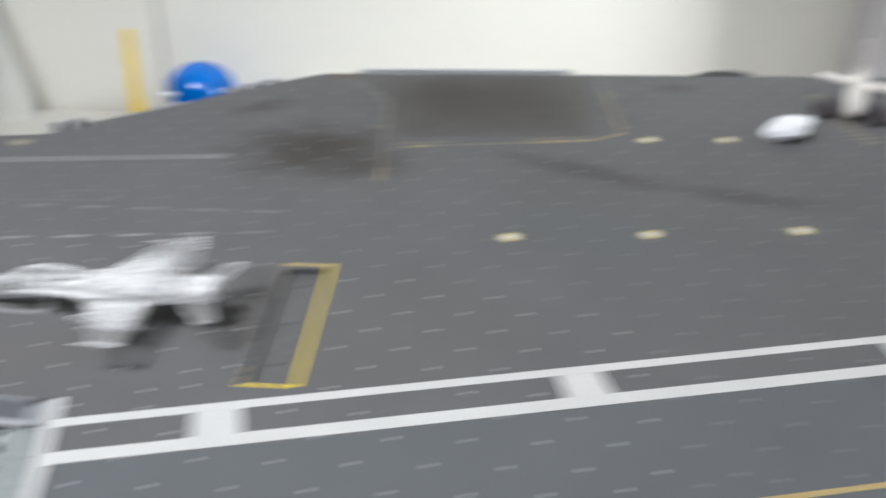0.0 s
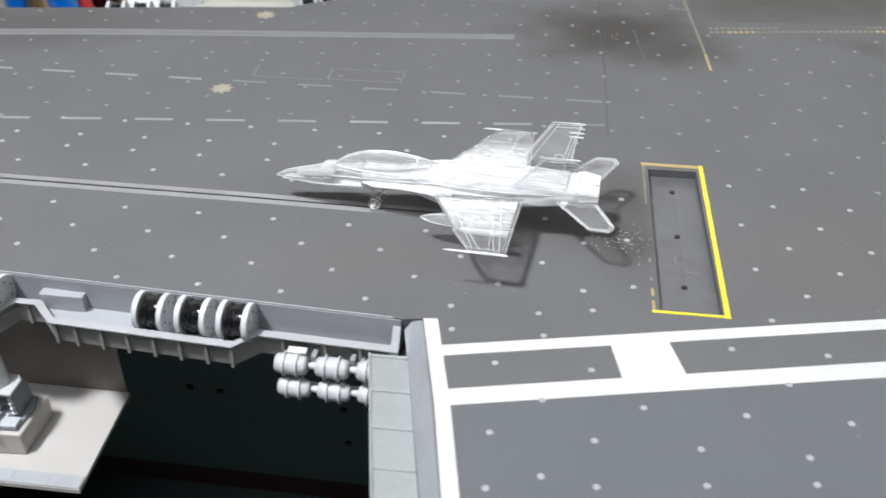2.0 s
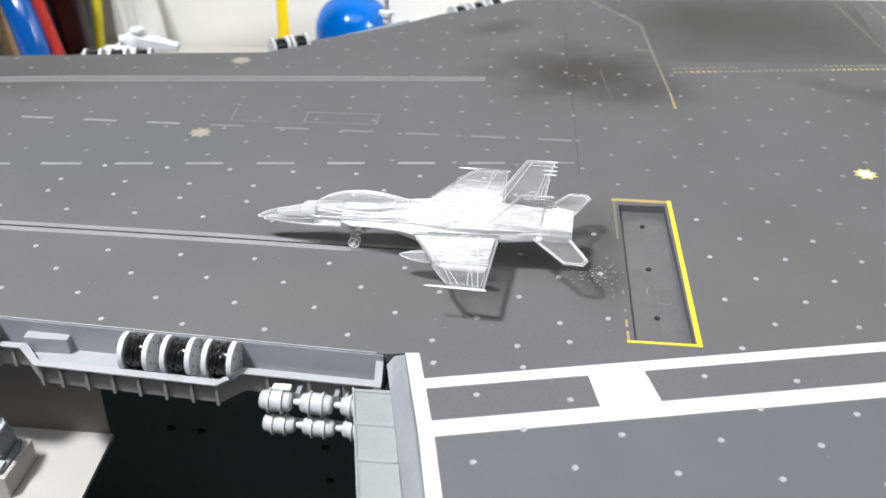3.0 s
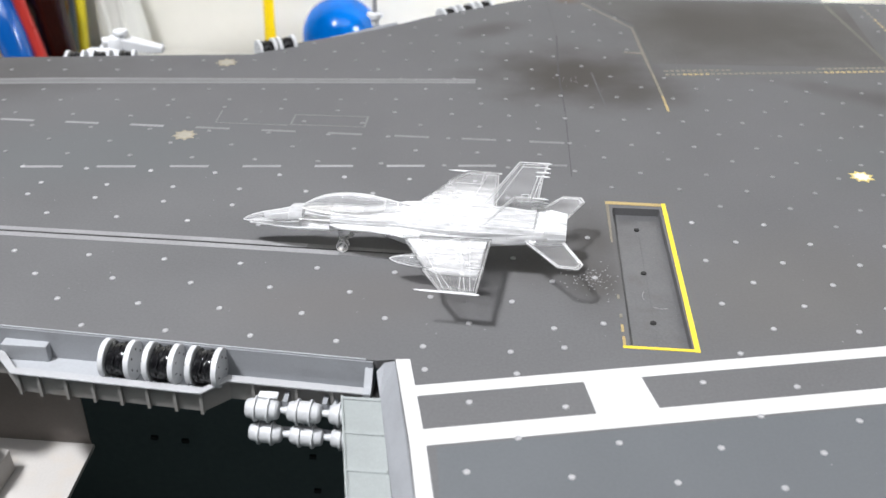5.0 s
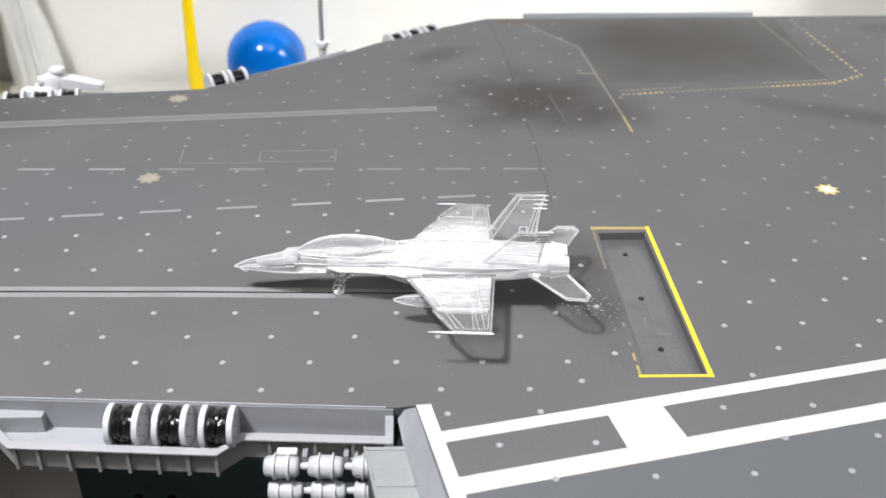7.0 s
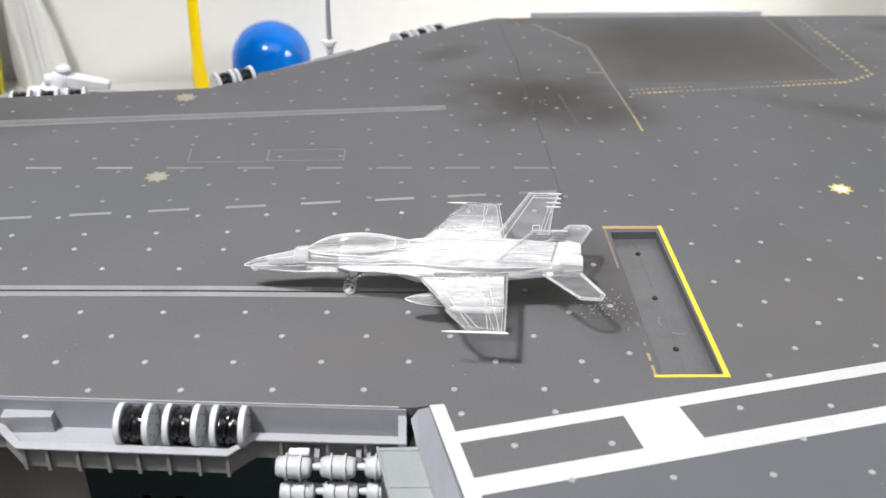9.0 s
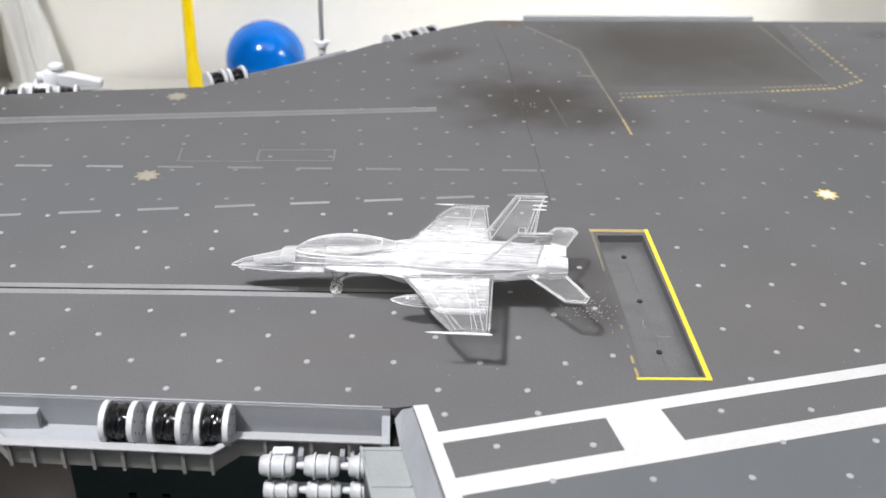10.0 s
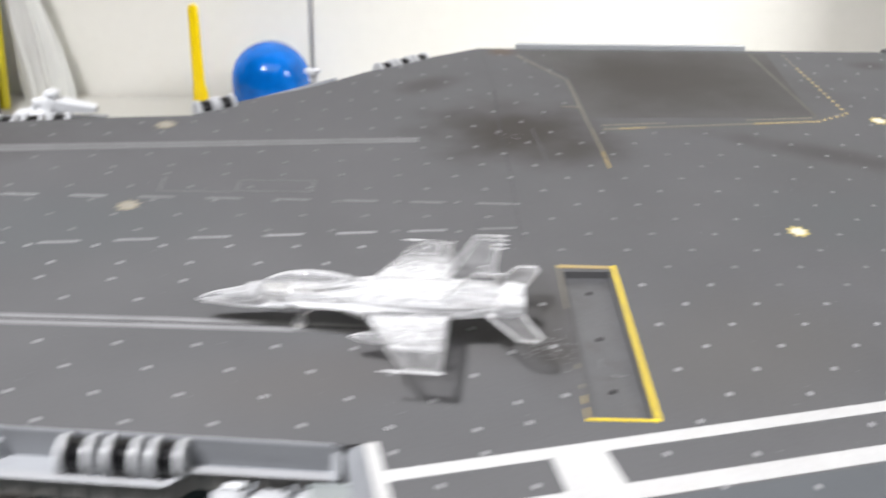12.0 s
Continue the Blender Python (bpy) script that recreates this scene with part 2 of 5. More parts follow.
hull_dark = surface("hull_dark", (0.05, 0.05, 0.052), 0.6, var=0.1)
platform_pale = surface("platform_pale", (0.41, 0.393, 0.372), 0.55, var=0.06, dirt=(0.35, (0.45, 0.36, 0.25)))
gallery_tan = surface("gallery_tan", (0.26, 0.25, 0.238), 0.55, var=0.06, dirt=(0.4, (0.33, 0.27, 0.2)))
# wall brown darkened to hold the shade that the gallery throws on it
sponson_shade_brown = surface("sponson_shade_brown", (0.15, 0.132, 0.118), 0.6, var=0.08, dirt=(0.4, (0.12, 0.1, 0.08)))
plastic_white = surface("plastic_white", (0.67, 0.68, 0.69), 0.4, var=0.04, coarse=300)
pale_plastic = surface("pale_plastic", (0.62, 0.59, 0.55), 0.5, var=0.05, coarse=300)
raft_grey = surface("raft_grey", (0.45, 0.46, 0.47), 0.45, var=0.1, fine=1500, coarse=400, bump=0.4)
reel_grey = surface("reel_grey", (0.54, 0.55, 0.56), 0.4, var=0.06, coarse=300)
plastic_grey = surface("plastic_grey", (0.43, 0.45, 0.46), 0.45, var=0.06, coarse=300)
louvre_grey = surface("louvre_grey", (0.275, 0.297, 0.293), 0.5, var=0.08, coarse=300, dirt=(0.3, (0.3, 0.32, 0.32)))
gun_grey = surface("gun_grey", (0.20, 0.22, 0.245), 0.45, var=0.1)
black_hose = surface("black_hose", (0.006, 0.006, 0.007), 0.16, spec=0.55, var=0.3, fine=1200, bump=0.6)
black_hole = surface("black_hole", (0.006, 0.006, 0.006), 0.7, var=0.1)
pit_grey = surface("pit_grey", (0.099, 0.1, 0.103), 0.42, var=0.2, coarse=130, dirt=(0.5, (0.06, 0.055, 0.05)))
room_grey = surface("room_grey", (0.36, 0.36, 0.36), 0.7, var=0.05, fine=100, coarse=5)
wall_paint = surface("wall_paint", (0.775, 0.758, 0.692), 0.7, var=0.02, fine=300, coarse=8)
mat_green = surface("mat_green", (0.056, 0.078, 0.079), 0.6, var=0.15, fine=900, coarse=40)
bench_white = surface("bench_white", (0.52, 0.51, 0.46), 0.45, var=0.04, coarse=30)
foot_brown = surface("foot_brown", (0.16, 0.12, 0.095), 0.6, var=0.1)
room_floor = surface("room_floor", (0.14, 0.13, 0.12), 0.5, var=0.1, fine=60, coarse=4)
blue_gloss = surface("blue_gloss", (0.001, 0.125, 0.5), 0.13, spec=0.3, var=0.4, bump=1.0, fine=110, coarse=60)
blue_grip = surface("blue_grip", (0.002, 0.09, 0.38), 0.17, spec=0.9, var=0.1, bump=0.05)
yellow_gloss = surface("yellow_gloss", (0.85, 0.60, 0.0), 0.3, var=0.05, bump=0.05)
red_gloss = surface("red_gloss", (0.42, 0.03, 0.022), 0.3, var=0.1)
brown_glass = surface("brown_glass", (0.016, 0.0035, 0.0025), 0.1, var=0.3, bump=0.3, fine=90, spec=0.45)
pale_wood = surface("pale_wood", (0.46, 0.31, 0.15), 0.5, var=0.2, fine=700)
bag_film = surface("bag_film", (0.66, 0.66, 0.62), 0.35, var=0.08, coarse=60)
cloth_grey = surface("cloth_grey", (0.42, 0.41, 0.38), 0.7, var=0.2, fine=700, coarse=60, spec=0.2)
steel = surface("steel", (0.55, 0.56, 0.58), 0.35, metal=0.6, var=0.05)
paper_white = surface("paper_white", (0.80, 0.81, 0.83), 0.6, var=0.05, fine=900)
dark_clear = surface("clear_gap", (0.25, 0.24, 0.24), 0.3, var=0.05)
shadow_black = surface("shadow_black", (0.03, 0.025, 0.03), 0.5)

# clear styrene: thin plates let most light straight through, thick bodies look milky
def clear_sheet(name, low, high, through_share, fade=False, scatter=0.0, white=0.84):
    """Thin moulded sheet: partly open to light, partly haze and gloss, with a fine ripple."""
    m, n, l, b = node_material(name)
    b.inputs["Base Color"].default_value = (white, white + 0.002, white + 0.005, 1)
    b.inputs["Roughness"].default_value = 0.1
    b.inputs["Transmission Weight"].default_value = through_share
    b.inputs["IOR"].default_value = 1.35
    tc = n.new("ShaderNodeTexCoord")
    no = n.new("ShaderNodeTexNoise")
    no.inputs["Scale"].default_value, no.inputs["Detail"].default_value = 800, 6
    mp = n.new("ShaderNodeMapping")
    mp.inputs["Scale"].default_value = (0.35, 1.5, 1.3)
    l.new(tc.outputs["Object"], mp.inputs["Vector"])
    l.new(mp.outputs[0], no.inputs["Vector"])
    ra = n.new("ShaderNodeMapRange")
    ra.inputs["From Min"].default_value, ra.inputs["From Max"].default_value = 0.35, 0.68
    ra.inputs["To Min"].default_value, ra.inputs["To Max"].default_value = low, high
    l.new(no.outputs["Fac"], ra.inputs["Value"])
    haze = ra.outputs[0]
    if fade:
        # thicker, hazier plastic towards the root
        sep = n.new("ShaderNodeSeparateXYZ")
        l.new(tc.outputs["Object"], sep.inputs[0])
        ab = n.new("ShaderNodeMath")
        ab.operation = "ABSOLUTE"
        l.new(sep.outputs["Y"], ab.inputs[0])
        ty = n.new("ShaderNodeMapRange")
        ty.inputs["From Min"].default_value, ty.inputs["From Max"].default_value = 6 * MM, 13.5 * MM
        ty.inputs["To Min"].default_value, ty.inputs["To Max"].default_value = 1.6, 0.3
        l.new(ab.outputs[0], ty.inputs["Value"])
        mu = n.new("ShaderNodeMath")
        mu.operation, mu.use_clamp = "MULTIPLY", True
        l.new(haze, mu.inputs[0])
        l.new(ty.outputs[0], mu.inputs[1])
        haze = mu.outputs[0]
    tr = n.new("ShaderNodeBsdfTransparent")
    mx = n.new("ShaderNodeMixShader")
    l.new(haze, mx.inputs["Fac"])
    l.new(tr.outputs[0], mx.inputs[1])
    if scatter:
        # frosted plastic also passes on the light that falls on its other face
        sc = n.new("ShaderNodeBsdfTranslucent")
        sc.inputs["Color"].default_value = (0.95, 0.955, 0.96, 1)
        ms = n.new("ShaderNodeMixShader")
        ms.inputs["Fac"].default_value = scatter
        l.new(b.outputs[0], ms.inputs[1])
        l.new(sc.outputs[0], ms.inputs[2])
        l.new(ms.outputs[0], mx.inputs[2])
    else:
        l.new(b.outputs[0], mx.inputs[2])
    l.new(mx.outputs[0], n["Material Output"].inputs["Surface"])
    bp = n.new("ShaderNodeBump")
    bp.inputs["Strength"].default_value, bp.inputs["Distance"].default_value = (0.7, 0.0006) if scatter else (0.4, 0.0003)
    l.new(no.outputs["Fac"], bp.inputs["Height"])
    l.new(bp.outputs[0], b.inputs["Normal"])
    return m


thin = clear_sheet("clear_shell_plastic", 0.3, 0.92, 0.05, False, 0.3, 0.88)
wing_sheet = clear_sheet("clear_wing_plastic", 0.2, 0.52, 0.15, True)
fin_sheet = clear_sheet("clear_fin_plastic", 0.08, 0.22, 0.3)
hazy_fin = clear_sheet("hazy_block_plastic", 0.5, 0.9, 0.1, False, 0.55)
stab_sheet = clear_sheet("clear_tail_plastic", 0.08, 0.2, 0.4)
soft_rim = clear_sheet("soft_rim_plastic", 0.15, 0.35, 0.8)
stab_rim = clear_sheet("clear_stab_rim_plastic", 0.4, 0.65, 0.6)
rim_sheet = clear_sheet("clear_rim_plastic", 0.75, 0.92, 0.9)


def milky_plastic(name, scale, low, high):
    """Clear styrene in bulk: refracting, with a white haze that comes and goes."""
    m, n, l, b = node_material(name)
    b.inputs["Base Color"].default_value = (0.97, 0.975, 0.98, 1)
    b.inputs["IOR"].default_value = 1.5
    tc = n.new("ShaderNodeTexCoord")
    no = n.new("ShaderNodeTexNoise")
    no.inputs["Scale"].default_value, no.inputs["Detail"].default_value = scale, 4
    mp = n.new("ShaderNodeMapping")
    mp.inputs["Scale"].default_value = (0.35, 1.0, 1.0)
    l.new(tc.outputs["Object"], mp.inputs["Vector"])
    l.new(mp.outputs[0], no.inputs["Vector"])
    ra = n.new("ShaderNodeMapRange")
    ra.inputs["From Min"].default_value, ra.inputs["From Max"].default_value = 0.35, 0.65
    ra.inputs["To Min"].default_value, ra.inputs["To Max"].default_value = low, high
    l.new(no.outputs["Fac"], ra.inputs["Value"])
    l.new(ra.outputs[0], b.inputs["Transmission Weight"])
    b.inputs["Roughness"].default_value = 0.12
    tone = n.new("ShaderNodeMapRange")
    tone.inputs["From Min"].default_value, tone.inputs["From Max"].default_value = 0.3, 0.55
    tone.inputs["To Min"].default_value, tone.inputs["To Max"].default_value = 0.78, 0.95
    l.new(no.outputs["Fac"], tone.inputs["Value"])
    l.new(tone.outputs[0], b.inputs["Base Color"])
    bp = n.new("ShaderNodeBump")
    bp.inputs["Strength"].default_value, bp.inputs["Distance"].default_value = 0.6, 0.0003
    l.new(no.outputs["Fac"], bp.inputs["Height"])
    l.new(bp.outputs[0], b.inputs["Normal"])
    return m


core = clear_sheet("frosty_body_plastic", 0.9, 1.0, 0.0, False, 0.35, 0.93)
frosted = milky_plastic("frosted_edge_plastic", 900, 0.05, 0.25)

# see-through plastic with a sheen that grows towards its outline
def see_through(name, tint, haze):
    m, n, l, b = node_material(name)
    n.remove(b)
    tr = n.new("ShaderNodeBsdfTransparent")
    tr.inputs["Color"].default_value = (tint, tint, tint, 1)
    gs = n.new("ShaderNodeBsdfGlossy")
    gs.inputs["Color"].default_value = (1, 1, 1, 1)
    gs.inputs["Roughness"].default_value = 0.06
    df = n.new("ShaderNodeBsdfDiffuse")
    df.inputs["Color"].default_value = (0.93, 0.94, 0.95, 1)
    fr = n.new("ShaderNodeFresnel")
    fr.inputs["IOR"].default_value = 1.3
    m1 = n.new("ShaderNodeMixShader")
    m1.inputs["Fac"].default_value = haze
    l.new(tr.outputs[0], m1.inputs[1])
    l.new(df.outputs[0], m1.inputs[2])
    m2 = n.new("ShaderNodeMixShader")
    l.new(fr.outputs[0], m2.inputs["Fac"])
    l.new(m1.outputs[0], m2.inputs[1])
    l.new(gs.outputs[0], m2.inputs[2])
    l.new(m2.outputs[0], n["Material Output"].inputs["Surface"])
    return m


glassy = see_through("see_through_plastic", 1.0, 0.15)
solid_clear = see_through("solid_clear_plastic", 0.8, 0.2)

# ---- room ----
def slab(name, dims, material, kind="structure", **tags):
    bm = B()
    box(bm, *dims)
    return tagged(part(name, bm, material), kind=kind, **tags)


slab("floor", (-2600, 2600, -2400, 400, -860, -820), room_floor, label="plain grey workshop floor", category="floor")
# ceiling and three walls are unseen; their grey sets how much light bounces
slab("ceiling", (-2600, 2600, -2400, 400, 1620, 1660), room_grey, label="unseen grey ceiling that closes the room", category="ceiling")
slab("wall_north", (-2600, 2600, 285, 345, -820, 1620), wall_paint, label="off-white painted wall behind the workbench", category="wall")
slab("wall_south", (-2600, 2600, -2400, -2340, -820, 1620), room_grey, label="unseen grey wall that closes the room", category="wall")
slab("wall_west", (-2600, -2540, -2340, 285, -820, 1620), room_grey, label="unseen grey wall that closes the room", category="wall")
slab("wall_east", (2540, 2600, -2340, 285, -820, 1620), room_grey, label="unseen grey wall that closes the room", category="wall")

bench = thing("workbench", "white laminate workbench against the wall", "workbench", (0, -60, -70))
bm = B()
box(bm, -800, 800, -330, 343, -28, 0)
part("bench_top", bm, bench_white, bench, bevel=2)
for lx in (-740, 740):
    for ly in (-270, 300):
        bm = B()
        box(bm, lx - 25, lx + 25, ly - 25, ly + 25, -750, -28)
        part("leg", bm, bench_white, bench)

bench_mat = thing("bench_mat", "dark green cutting mat under the ship", "cutting mat", (20, -10, -70))
bm = B()
box(bm, -340, 340, -220, 150, 0, 2)
part("mat_sheet", bm, mat_green, bench_mat, bevel=0.5)

# ---- the ship ----
# deck outline, seen from above, going round from the near edge
EDGE_L, EDGE_R = (-260.0, 5.8), (-31.0, -5.65)
NEAR = [EDGE_L, EDGE_R, (-28.8, -5.3), (-25.5, -20.0), (-22.6, -35.0), (-10.0, -95.0), (0.0, -130.0), (330.0, -60.0)]
FAR = [(330, 162), (138, 155.5), (112, 154), (64, 151.3), (-9, 147), (-20, 140), (-37, 127), (-48, 116.5), (-64, 106), (-72.5, 97.4), (-91, 94.8), (-110, 91.7), (-150, 85.6), (-260, 70)]
OUTLINE = NEAR + FAR
PIT = [(1.0, 0.8), (8.9, 0.7), (8.6, 37.0), (1.1, 36.8)]

ship = thing("carrier_model", "grey plastic scale model of an aircraft carrier on the workbench", "ship model", (0, 0, 0))


def deck_top():
    """Deck plate with the deflector well cut out."""
    bm = B()
    loops = []
    for pts in (OUTLINE, PIT):
        vs = [bm.verts.new((x, y, 0)) for x, y in pts]
        loops += [bm.edges.new((vs[i], vs[(i + 1) % len(vs)])) for i in range(len(vs))]
    bmesh.ops.triangle_fill(bm, edges=loops, use_beauty=True, normal=(0, 0, 1))
    for f in bm.faces:
        if f.normal.z < 0:
            f.normal_flip()
    for pts, depth in ((OUTLINE, -1.2), (PIT, -1.3)):
        n = len(pts)
        for i in range(n):
            (xa, ya), (xb, yb) = pts[i], pts[(i + 1) % n]
            va = [bm.verts.new(p) for p in ((xa, ya, 0), (xb, yb, 0), (xb, yb, depth), (xa, ya, depth))]
            bm.faces.new(va)
    bmesh.ops.remove_doubles(bm, verts=bm.verts[:], dist=0.001)
    return bm


part("flight_deck", deck_top(), deck_paint, ship, "mottled grey flight deck with soot stains and shade painted under the jet")

bm = B()
prism(bm, PIT, -1.7, -1.3)
part("well_floor", bm, pit_grey, ship, "dark grey recessed well floor")
bm = B()
box(bm, 4.9, 8.2, 1.4, 36.4, -1.32, -1.27)
part("well_panel", bm, pit_grey, ship, bevel=0.03)
for cx, cy, r, a0, a1 in ((6.3, 13.8, 2.4, 2.6, 3.5), (6.3, 13.2, 2.2, 4.2, 5.1), (6.0, 27.5, 3.0, -0.3, 0.4)):
    bm = B()
    tube(bm, [(cx + r * math.cos(a0 + (a1 - a0) * k / 10), cy + r * math.sin(a0 + (a1 - a0) * k / 10), -1.27) for k in range(11)], 0.07, 6)
    part("scuff", bm, faded_paint, ship)
for hx, hy in ((4.75, 32.2), (4.65, 19.8), (4.75, 7.5)):
    bm = B()
    spin(bm, [(0, 0.42), (0.16, 0.42), (0.16, 0.28)], (hx, hy, -1.3), (0, 0, 1), 12)
    part("hole_rim", bm, black_hole, ship)

# hull below the deck; its shade is put into a near-black green
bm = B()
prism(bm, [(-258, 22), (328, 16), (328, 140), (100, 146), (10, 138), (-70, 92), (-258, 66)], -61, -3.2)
part("hull_side", bm, mat_green, ship, "hull side in near-black green that includes its shade, with small ports")
bm = B()
prism(bm, [(-258, 24), (328, 18), (328, 136), (100, 142), (10, 134), (-70, 88), (-258, 62)], -68, -61)
part("hull_bottom", bm, surface("hull_red", (0.04, 0.017, 0.016), 0.6), ship, "dark red lower hull")
for px_, pz_ in ((-73.2, -38.8), (-67.9, -39.1), (-46.1, -40.8), (-45.7, -48.8)):
    bm = B()
    box(bm, px_ - 0.6, px_ + 0.6, -0.03, 0.5, pz_ - 0.35, pz_ + 0.35)
    part("port", bm, black_hole, ship, at=(0, 18.0, 0))


def edge_y(x):
    return EDGE_L[1] + (x - EDGE_L[0]) * (EDGE_R[1] - EDGE_L[1]) / (EDGE_R[0] - EDGE_L[0])


# gallery trough along the deck edge
RIM = [(-150, -6.5), (-85.2, -8.7), (-83.6, -5.6), (-80.8, -5.7), (-77.4, -9.0), (-52.4, -10.6), (-49.7, -7.9), (-31.5, -8.8)]
FLOOR_Z, RIM_Z, FACE_Z = -4.2, -2.9, -6.5
bm = B()
top = []
for x, y in RIM:
    top.append((x, y + 1.0))
inner = [(x, edge_y(x) + 0.1) for x, _ in RIM]
prism(bm, top + inner[::-1], FLOOR_Z - 0.4, FLOOR_Z)
part("gallery_floor", bm, hull_grey, ship, "light grey gallery floor")
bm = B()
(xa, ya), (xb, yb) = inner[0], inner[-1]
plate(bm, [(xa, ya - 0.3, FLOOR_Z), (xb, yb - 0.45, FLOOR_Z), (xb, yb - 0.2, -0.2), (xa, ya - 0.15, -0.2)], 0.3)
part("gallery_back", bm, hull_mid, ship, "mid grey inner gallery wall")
bm = B()
box(bm, -150, -32.4, -0.07, 0.12, -0.14, 0.035)
lip = part("deck_lip", bm, hull_grey, ship)
lip.matrix_basis = pose(-31.0 * MM, -5.65 * MM, 0, 0, 0, math.degrees(math.atan2(EDGE_R[1] - EDGE_L[1], EDGE_R[0] - EDGE_L[0]))) @ pose(31.0 * MM, 0, 0)


def offset_in(pts, d):
    """The line shifted towards +y by d along its own normals."""
    out = []
    for i, p in enumerate(pts):
        a = Vector(pts[max(i - 1, 0)])
        b = Vector(pts[min(i + 1, len(pts) - 1)])
        t = (b - a).normalized()
        out.append((p[0] - t.y * d, p[1] + t.x * d))
    return out


RIM_IN = offset_in(RIM, 1.2)
bm = B()
prism(bm, RIM + RIM_IN[::-1], RIM_Z - 0.3, RIM_Z)
part("gallery_rim", bm, rim_grey, ship, "light grey gallery rim", bevel=0.08)
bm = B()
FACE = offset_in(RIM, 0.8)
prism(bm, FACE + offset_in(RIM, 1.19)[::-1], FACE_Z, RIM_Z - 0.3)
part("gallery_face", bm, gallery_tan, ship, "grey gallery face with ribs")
bm = B()
END = [(-8.86, FLOOR_Z - 1.5), (-8.86, RIM_Z + 0.04), (-7.7, RIM_Z + 0.04), (-5.8, -0.95), (-5.3, -0.95), (-5.3, FLOOR_Z - 1.5)]
loft(bm, [[(x, y, z) for y, z in END] for x in (-32.5, -31.45)])
part("gallery_end", bm, hull_grey, ship, bevel=0.08)
# dark block added for the shade below the gallery
bm = B()
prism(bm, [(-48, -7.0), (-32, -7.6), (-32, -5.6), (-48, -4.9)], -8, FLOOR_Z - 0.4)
part("gallery_shade_block", bm, hull_dark, ship)

rib_bm = B()
box(rib_bm, -0.2, 0.2, -0.35, 0.4, FACE_Z - 0.1, RIM_Z - 0.37)
rib_me = mesh_of(rib_bm)
rib_me.materials.append(gallery_tan)
ribs = [(x, RIM[4][1] + (x - RIM[4][0]) * (RIM[5][1] - RIM[4][1]) / (RIM[5][0] - RIM[4][0])) for x in (-76.8, -74.0, -70.4, -66.8, -63.2, -59.6, -56.0, -52.6)]
ribs += [(x, RIM[6][1] + (x - RIM[6][0]) * (RIM[7][1] - RIM[6][1]) / (RIM[7][0] - RIM[6][0])) for x in (-46.6, -41.0, -36.4)]
ribs += [(x, RIM[0][1] + (x - RIM[0][0]) * (RIM[1][1] - RIM[0][1]) / (RIM[1][0] - RIM[0][0])) for x in (-88, -91.5, -95, -98.5, -102)]
ribs += [(-82.2, -5.6)]
for x, y in ribs:
    r = new("rib", rib_me)
    r.location = (x * MM, (y + 0.6) * MM, 0)
    r.parent = ship

bm = B()
box(bm, -80.4, -74.3, -4.9, -2.85, FLOOR_Z, -1.75)
part("locker", bm, hull_grey, ship, "light grey locker in the gallery", bevel=0.12)


# hose reels: two flanges, a hub and windings of black hose
def hose_reel(at, r=2.55, wide=3.35, rz=-2.6, label="white hose reel wound with glossy black hose"):
    reel = thing("hose_reel", label, "hose reel", at, rz, "hose reels in the galleries")
    for sx in (-wide / 2, wide / 2):
        bm = B()
        spin(bm, [(-0.36, r - 0.07), (-0.3, r), (0.3, r), (0.36, r - 0.07)], (sx, 0, 0), (1, 0, 0), 36)
        fl = part("flange", bm, reel_grey, reel, smooth=True)
        for k in range(6):
            a = k * math.pi / 3 + 0.3
            bm = B()
            spin(bm, [(-0.38, 0.17), (0.38, 0.17)], (sx, math.cos(a) * r * 0.6, math.sin(a) * r * 0.6), (1, 0, 0), 8)
            part("bolt_hole", bm, black_hole, fl)
    bm = B()
    turns = 7
    pts = []
    for layer, rr in enumerate((r * 0.58, r * 0.74)):
        n = turns * 20
        for k in range(n + 1):
            f = k / n
            x = (-0.5 + f) * (wide - 1.1) * (1 if layer == 0 else -1)
            a = 2 * math.pi * turns * f
            w = rr + 0.2 * math.sin(3.1 * a + layer) * math.sin(a * 0.37)
            pts.append((x, math.cos(a) * w, math.sin(a) * w))
    tube(bm, pts, 0.26, 6)
    spin(bm, [(-wide / 2 + 0.2, r * 0.5), (wide / 2 - 0.2, r * 0.5)], (0, 0, 0), (1, 0, 0), 24)
    part("hose", bm, black_hose, reel, "glossy black hose", smooth=True)
    return reel


reel_a = hose_reel((-63.75, -6.45, FLOOR_Z + 2.56))
for x, y in ((-58.05, -6.65), (-52.5, -6.9), (-86.7, -5.3), (-92.4, -5.0)):
    copy_thing(reel_a, pose(x * MM, y * MM, (FLOOR_Z + 2.56) * MM, 0, 0, -2.6))


